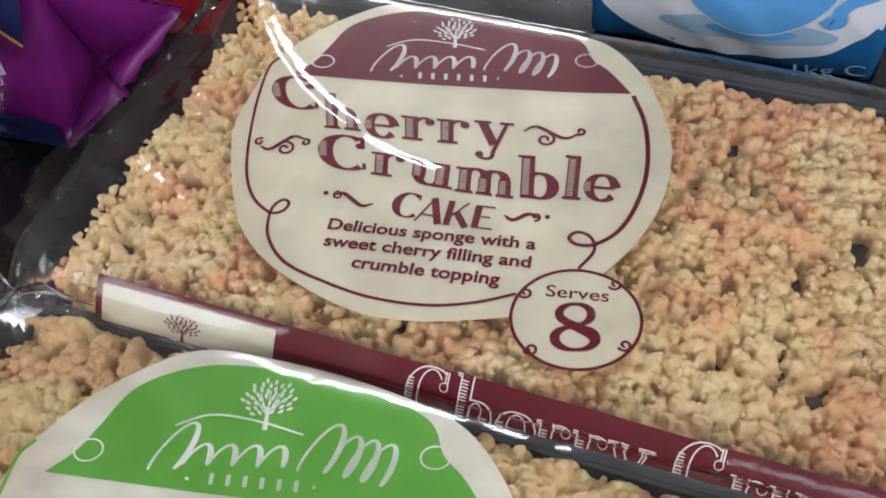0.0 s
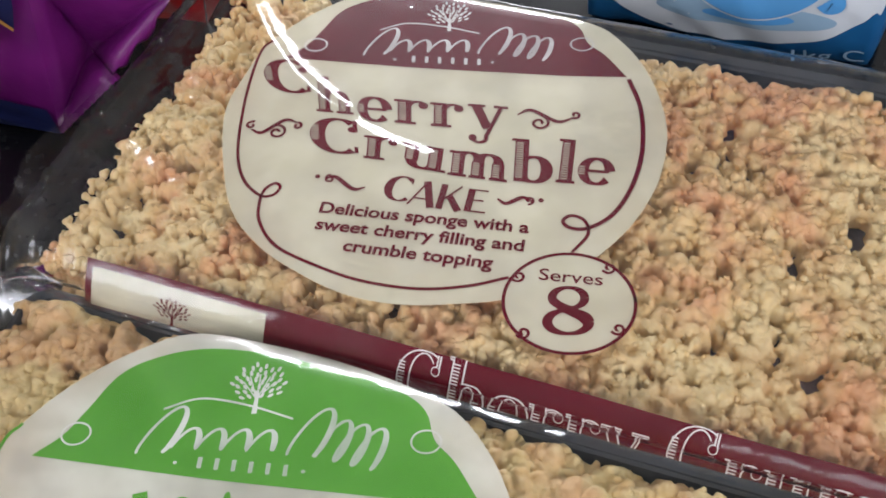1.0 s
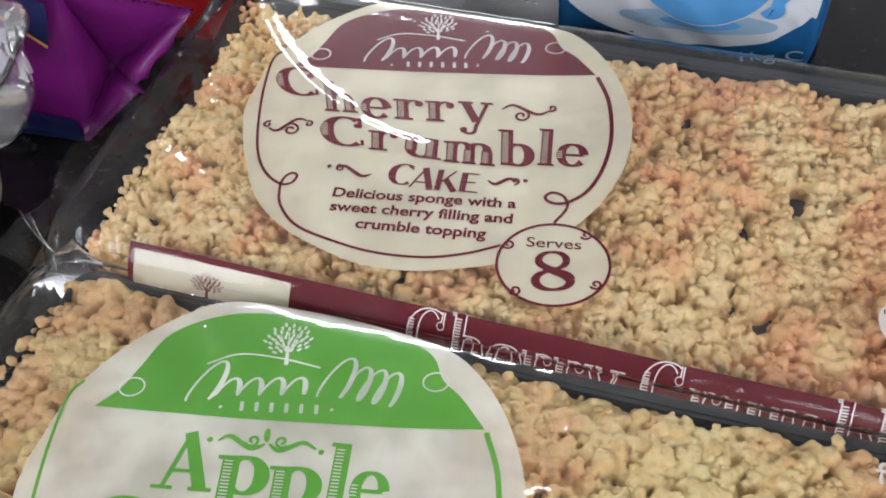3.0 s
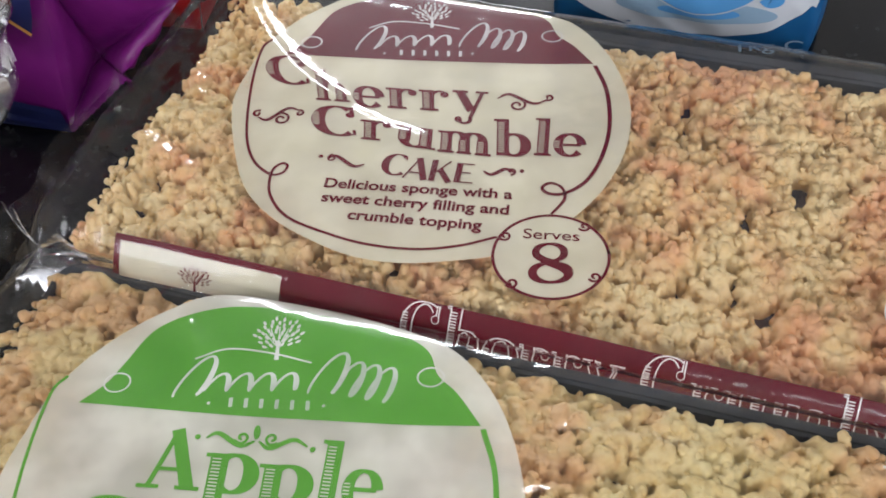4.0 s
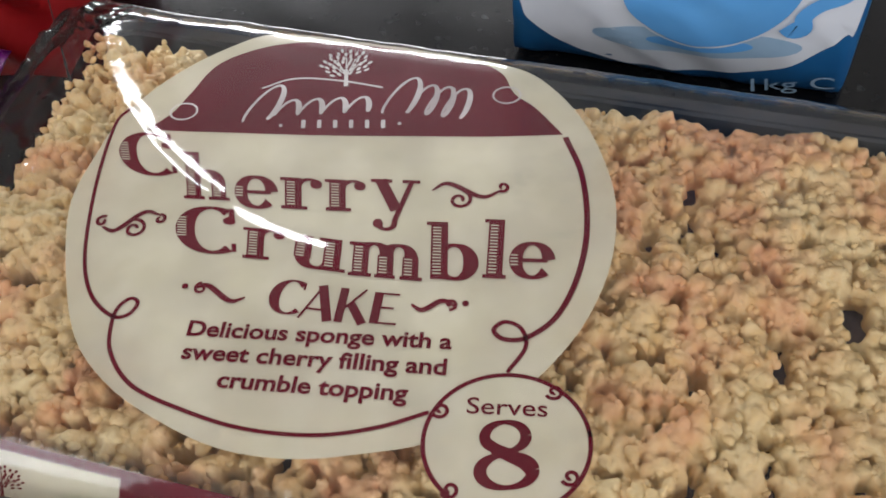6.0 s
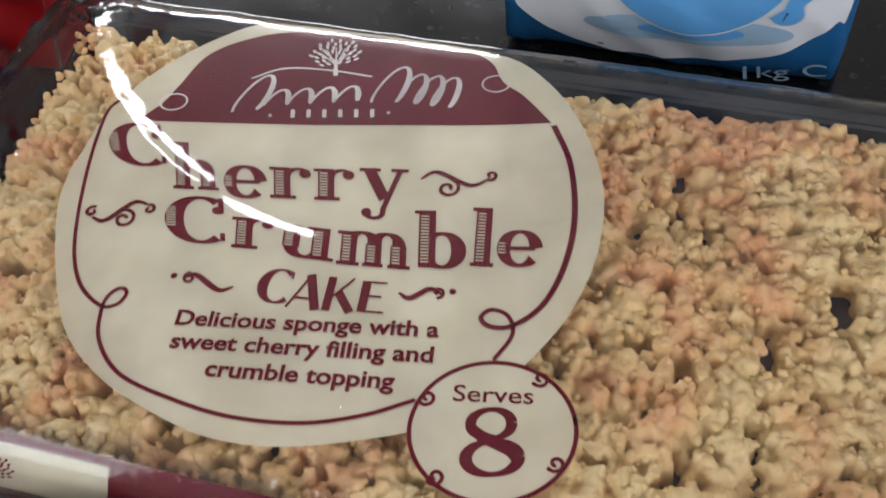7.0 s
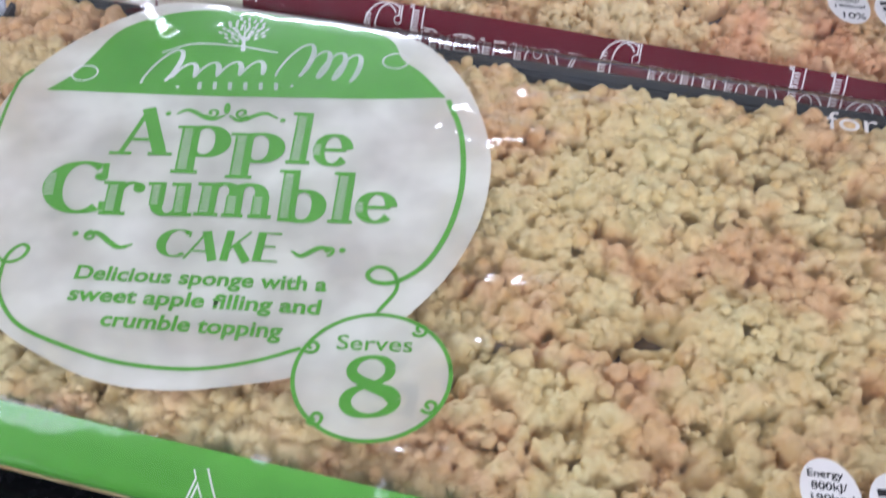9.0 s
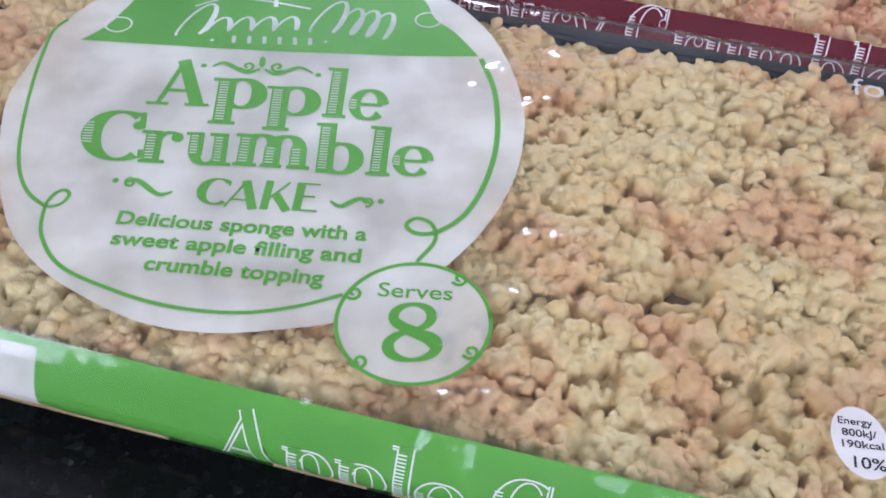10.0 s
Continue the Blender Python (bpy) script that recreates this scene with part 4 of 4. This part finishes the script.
def sugar_bag():
    """An upright paper bag of sugar: blue with a white field and a printed cup."""
    bag = thing("sugar_bag", "blue and white paper bag of sugar, standing upright", "bag of sugar")
    m = pose(0.0605, 0.104, 0.0, 0, 0, -19)
    W, D, Hh = 0.107, 0.068, 0.165

    def front(x, z):
        """How far the front bulges out."""
        return -0.0055 * np.sin(np.clip(x / W, 0, 1) * np.pi) * np.clip(z / 0.03, 0.1, 1) + 0.0010 * smooth_noise(x * 90, z * 60, 50) + 0.0026 * np.abs(smooth_noise(x * 55 + z * 80, z * 50 - x * 30, 51)) * 2 * np.clip(1 - z / 0.05, 0, 1)

    n, k = 18, 40
    per = [(W * t, 0.0) for t in np.linspace(0, 1, 30)] + [(W, D * t) for t in np.linspace(0, 1, 12)[1:]] + [(W * (1 - t), D) for t in np.linspace(0, 1, 20)[1:]] + [(0.0, D * (1 - t)) for t in np.linspace(0, 1, 12)[1:-1]]
    per = np.array(per)
    zs = np.concatenate([[0.0, 0.0015, 0.004], np.linspace(0.008, Hh, 46)])
    verts = []
    for z in zs:
        tuck = 0.004 * max(0, 1 - z / 0.006) ** 2
        for x, y in per:
            xx, yy = W / 2 + (x - W / 2) * (1 - 2 * tuck / W), D / 2 + (y - D / 2) * (1 - 2 * tuck / D)
            if y == 0:
                yy += float(front(np.array(xx), np.array(z)))
            elif y == D:
                yy += 0.004 * math.sin(math.pi * x / W)
            else:
                xx += 0.004 * math.sin(math.pi * y / D) * (1 if x > W / 2 else -1)
            r = m @ Vector((xx, yy, z))
            verts.append(r)
    p = len(per)
    faces = []
    for i in range(len(zs) - 1):
        faces += [(i * p + j, i * p + (j + 1) % p, (i + 1) * p + (j + 1) % p, (i + 1) * p + j) for j in range(p)]
    faces += [tuple(range(p - 1, -1, -1)), tuple(range((len(zs) - 1) * p, len(zs) * p))]
    body = mesh_object("bag_body", verts, faces, BLUE, bag, "deep blue creased paper")

    def on_front(name, vf, off, mat, label=""):
        v, f = vf
        y = front(v[:, 0], v[:, 1]) - off
        pts = [m @ Vector((a, b, c)) for a, b, c in zip(v[:, 0], y, v[:, 1])]
        return mesh_object(name, pts, f, mat, body, label)

    field = np.vstack([spline([(0.003, 0.155), (0.0025, 0.040), (0.003, 0.022), (0.008, 0.0155), (0.020, 0.0095), (0.040, 0.0055), (0.062, 0.0062), (0.080, 0.0100), (0.092, 0.0155), (0.103, 0.027), (0.106, 0.040), (0.1055, 0.155)], 8)])
    on_front("white_field", disc(field, (0.056, 0.09), 24), 0.0004, BAGWHITE, "white printed field")
    tilt = lambda p: np.stack([p[:, 0], p[:, 1] + 0.06 * (p[:, 0] - 0.06)], -1)
    on_front("saucer", disc(tilt(oval(0.0595, 0.0195, 0.0325, 0.0058, 60)), (0.0595, 0.0195), 6), 0.0007, SAUCER, "pale blue printed saucer")
    on_front("cup_foot", disc(tilt(oval(0.0610, 0.0192, 0.0165, 0.0030, 40)), (0.0610, 0.0192), 4), 0.0009, CUPBLUE)
    cup = np.vstack([spline([(0.034, 0.075), (0.0345, 0.046), (0.0365, 0.034), (0.041, 0.027), (0.050, 0.0215), (0.060, 0.0195), (0.071, 0.0215), (0.079, 0.0265), (0.086, 0.036), (0.089, 0.048), (0.090, 0.075)], 8)])
    on_front("cup", disc(cup, (0.062, 0.050), 12), 0.0011, CUPBLUE, "bright blue printed cup")
    on_front("cup_line", ribbon(spline([(0.041, 0.0262), (0.050, 0.0208), (0.060, 0.0190), (0.071, 0.0210), (0.079, 0.0260)], 8), 0.0006), 0.0013, BAGWHITE)
    on_front("cup_handle", ribbon(spline([(0.0855, 0.0305), (0.0880, 0.0285), (0.0905, 0.0300), (0.0900, 0.0345), (0.0935, 0.0390), (0.100, 0.0430), (0.104, 0.050)], 8), np.linspace(0.0055, 0.0045, 49)), 0.0012, CUPBLUE, "printed cup handle")
    on_front("weight_text", plain_text("1kg C", (0.0800, 0.0010), (0.1050, 0.0055), 0.0058, 0.0), 0.0006, SAUCER, "pale weight lettering")
    return bag


def crumpled(name, parent, corners, nu, nv, mat, seed, amp, label="", freq=40):
    """A sheet between four corners (low left, low right, high right, high left), with sharp creases."""
    a, b, c, d = [np.array(q) for q in corners]
    rng = np.random.RandomState(seed)
    nu, nv = max(5, nu // 4), max(5, nv // 4)
    s, t = np.meshgrid(np.linspace(0, 1, nu), np.linspace(0, 1, nv), indexing="ij")
    inner = ((s > 0) & (s < 1) & (t > 0) & (t < 1)) * 1.0
    s, t = s + inner * rng.uniform(-0.4, 0.4, s.shape) / nu, t + inner * rng.uniform(-0.4, 0.4, s.shape) / nv
    nrm = np.cross(b - a, d - a)
    nrm /= np.linalg.norm(nrm)
    lift = rng.uniform(-0.5, 1.0, s.shape) * (0.15 + 0.85 * inner)

    def at(s, t, w):
        return a * ((1 - s) * (1 - t))[..., None] + b * (s * (1 - t))[..., None] + c * (s * t)[..., None] + d * ((1 - s) * t)[..., None] + nrm * (w * amp)[..., None]

    # each coarse cell is divided, so that the facets keep sharp creases with soft flats
    k = 5
    fs, ft = np.linspace(0, nu - 1, (nu - 1) * k + 1), np.linspace(0, nv - 1, (nv - 1) * k + 1)
    i0, j0 = np.minimum(fs.astype(int), nu - 2), np.minimum(ft.astype(int), nv - 2)
    x, y = (fs - i0)[:, None], (ft - j0)[None]

    def facet(q):
        g = lambda di, dj: q[np.ix_(i0 + di, j0 + dj)]
        return np.where(x + y < 1, g(0, 0) + x * (g(1, 0) - g(0, 0)) + y * (g(0, 1) - g(0, 0)), g(1, 1) + (1 - x) * (g(0, 1) - g(1, 1)) + (1 - y) * (g(1, 0) - g(1, 1)))

    p = at(facet(s), facet(t), facet(lift))
    return p, grid_faces(len(fs), len(ft))


def facets(corners, triangles, seed, amp, n=9):
    """Creased foil: triangles between a few corners, each slightly pillowed and wrinkled."""
    rng = np.random.RandomState(seed)
    verts, faces = [], []
    for tri in triangles:
        a, b, c = [np.array(corners[k]) for k in tri]
        nrm = np.cross(b - a, c - a)
        nrm /= np.linalg.norm(nrm)
        wave, phase, off = rng.uniform(-1, 1, (3, 2)) * 13, rng.uniform(0, 6, 3), len(verts)
        for i in range(n + 1):
            for j in range(n + 1 - i):
                p, q = i / n, j / n
                r = 1 - p - q
                lift = amp * 9 * p * q * r + amp * 0.35 * min(1.0, 12 * min(p, q, r)) * sum(abs(math.sin(w[0] * p + w[1] * q + f)) for w, f in zip(wave, phase))
                verts.append(a * r + b * p + c * q + nrm * lift)
        row = lambda i: off + i * (n + 1) - i * (i - 1) // 2
        for i in range(n):
            for j in range(n - i):
                faces.append((row(i) + j, row(i + 1) + j, row(i) + j + 1))
                if j < n - i - 1:
                    faces.append((row(i + 1) + j, row(i + 1) + j + 1, row(i) + j + 1))
    # neighbours share the points along their common folds
    kept, place_of, welded = {}, [], []
    for p in verts:
        key = tuple(np.round(p, 6))
        if key not in kept:
            kept[key] = len(welded)
            welded.append(p)
        place_of.append(kept[key])
    return welded, [tuple(place_of[k] for k in f) for f in faces]


def purple_bag():
    """A purple foil snack bag, its side end folded to a point with a pinked seam."""
    bag = thing("snack_bag", "crumpled purple foil snack bag with navy and gold print", "snack bag")
    K = {"foot": (-0.245, 0.0725, 0.0), "corner": (-0.139, 0.0460, 0.002), "ridge": (-0.250, 0.084, 0.088), "fold": (-0.131, 0.0545, 0.069), "tip": (-0.0835, 0.0600, 0.0525),
         "pinch": (-0.1285, 0.0740, 0.0160), "fin": (-0.1105, 0.0470, 0.0270), "heel": (-0.135, 0.096, 0.002), "far": (-0.125, 0.105, 0.0), "back": (-0.245, 0.125, 0.0), "mid": (-0.185, 0.0615, 0.030)}
    face = mesh_object("front_panel", *facets(K, [("foot", "corner", "mid"), ("corner", "fold", "mid"), ("fold", "ridge", "mid"), ("ridge", "foot", "mid")], 61, 0.0024), PURPLE, bag, "purple foil front")
    mesh_object("folded_corner", *facets(K, [("corner", "pinch", "fold"), ("corner", "fin", "pinch")], 63, 0.0022), PURPLE, bag, "sharp folded foil corner")
    mesh_object("gusset", *facets(K, [("pinch", "tip", "fold"), ("fin", "heel", "tip"), ("pinch", "fin", "tip"), ("corner", "heel", "fin"), ("heel", "far", "tip")], 67, 0.0030), PURPLE, bag, "crumpled purple side gusset")
    mesh_object("back_panel", *facets(K, [("tip", "far", "ridge"), ("far", "back", "ridge"), ("fold", "tip", "ridge"), ("back", "foot", "ridge")], 69, 0.0016), PURPLE, bag)
    # pinked seam: zigzag-edged strips from the tip to the fin and down to the corner
    for a, b, wide, lean_to in (("fold", "tip", 0.003, (0.3, -0.5, 0.5)), ("pinch", "fin", 0.006, (0.8, -0.5, -0.3)), ("fin", "corner", 0.004, (0.7, -0.6, 0.3))):
        p, q, out = np.array(K[a]), np.array(K[b]), np.array(lean_to)
        n = max(6, int(np.linalg.norm(q - p) / 0.0012))
        verts = []
        for k in range(2 * n + 1):
            at = p + (q - p) * k / (2 * n)
            bend = 0.0008 * math.sin(k * 0.9)
            verts += [at - 0.0015 * out + (0, -0.0006, 0), at + 0.5 * wide * out + (bend, -0.0012, bend), at + out * (wide + (0.0010 if k % 2 else 0.0)) + (0, -0.001 + bend, 0)]
        mesh_object("pinked_seam", verts, [f for k in range(2 * n) for f in ((3 * k, 3 * k + 1, 3 * k + 4, 3 * k + 3), (3 * k + 1, 3 * k + 2, 3 * k + 5, 3 * k + 4))], PURPLE, bag, "zigzag-cut foil seam")
    band, f = crumpled("b", bag, [(-0.240, 0.0690, 0.001), (-0.138, 0.0440, 0.001), (-0.1400, 0.0450, 0.012), (-0.2415, 0.0700, 0.022)], 40, 10, NAVY, 61, 0.0012)
    mesh_object("navy_band", band.reshape(-1, 3), f, NAVY, face, "navy band at the foot")
    lean = lambda x, z: (x - 0.10 * z, 0.0445 - (x + 0.139) * 0.235 + 0.11 * z - 0.0030, z)
    navy = [lean(x, z) for x, z in ((-0.24, 0.084), (-0.18, 0.0775), (-0.155, 0.066), (-0.138, 0.053), (-0.133, 0.049), (-0.129, 0.058), (-0.126, 0.068), (-0.24, 0.086))]
    mesh_object("navy_panel", navy, [tuple(range(8))], NAVY, face, "navy printed upper panel")
    edge = spline([(-0.24, 0.084), (-0.18, 0.0775), (-0.155, 0.066), (-0.138, 0.053), (-0.133, 0.049)], 8)
    v, f = ribbon(edge, 0.0016)
    mesh_object("gold_line", [tuple(np.array(lean(a, b)) + (0, -0.0006, 0)) for a, b in v], f, GOLD, face, "thin gold line")
    return bag


def red_packet():
    bag = thing("red_packet", "red foil packet standing behind the snack bag", "packet")
    p, f = crumpled("p", bag, [(-0.22, 0.128, 0.0), (-0.095, 0.110, 0.0), (-0.078, 0.112, 0.13), (-0.22, 0.14, 0.13)], 40, 40, RED, 83, 0.008, freq=40)
    mesh_object("front_panel", p.reshape(-1, 3), f, RED, bag, "red foil front")
    p, f = crumpled("p", bag, [(-0.095, 0.110, 0.0), (-0.080, 0.19, 0.0), (-0.070, 0.18, 0.13), (-0.078, 0.112, 0.13)], 20, 30, RED, 85, 0.006)
    mesh_object("side_panel", p.reshape(-1, 3), f, RED, bag)
    return bag


def lathe(profile, cx, cy, n=40):
    """A turned shape: rings of (radius, height) about an upright axis."""
    a = np.linspace(0, 2 * np.pi, n, endpoint=False)
    v = [(cx + r * math.cos(q), cy + r * math.sin(q), z) for r, z in profile for q in a]
    f = [(i * n + j, i * n + (j + 1) % n, (i + 1) * n + (j + 1) % n, (i + 1) * n + j) for i in range(len(profile) - 1) for j in range(n)]
    return v, f + [tuple(range(n - 1, -1, -1)), tuple(range((len(profile) - 1) * n, len(profile) * n))]


def beige_bowl():
    ob = mesh_object("bowl", *lathe([(0.022, 0.0), (0.026, 0.002), (0.034, 0.014), (0.038, 0.030), (0.0385, 0.043), (0.0375, 0.0445), (0.0360, 0.043), (0.033, 0.016), (0.020, 0.006)], -0.1905, -0.004), BEIGE)
    return tagged(ob, "small beige ceramic bowl under a clear tub", "bowl")


def clear_tub():
    """A clear plastic tub with a white sticker, lying across the bowl."""
    tub = thing("plastic_tub", "clear plastic tub with a white sticker, resting on a bowl", "tub")
    rows = []
    for grow, z in ((-0.004, 0.0455), (-0.001, 0.0475), (0.0, 0.060), (0.002, 0.074), (0.005, 0.0745), (0.005, 0.077), (0.001, 0.080), (-0.003, 0.0805)):
        a, b, c, d = -0.232 - grow, -0.135 + grow, -0.012 - grow, 0.032 + grow
        for cx, cy, st in ((b - 0.014, d - 0.014, 0), (a + 0.014, d - 0.014, 90), (a + 0.014, c + 0.014, 180), (b - 0.014, c + 0.014, 270)):
            rows += [(cx + 0.014 * math.cos(radians(st + 15 * k)), cy + 0.014 * math.sin(radians(st + 15 * k)), z) for k in range(7)]
    n = 28
    f = [(i * n + j, i * n + (j + 1) % n, (i + 1) * n + (j + 1) % n, (i + 1) * n + j) for i in range(7) for j in range(n)]
    f += [tuple(range(n - 1, -1, -1)), tuple(range(7 * n, 8 * n))]
    body = mesh_object("tub_body", rows, f, TUB, tub, "clear rounded plastic")
    body.visible_shadow = False
    part("sticker", box(-0.190, 0.0345, 0.0455, -0.1420, 0.0351, 0.066, 0.0002), STICKER, tub, "white printed sticker")
    return tub


beige_bowl()
clear_tub()
sugar_bag()
purple_bag()
red_packet()
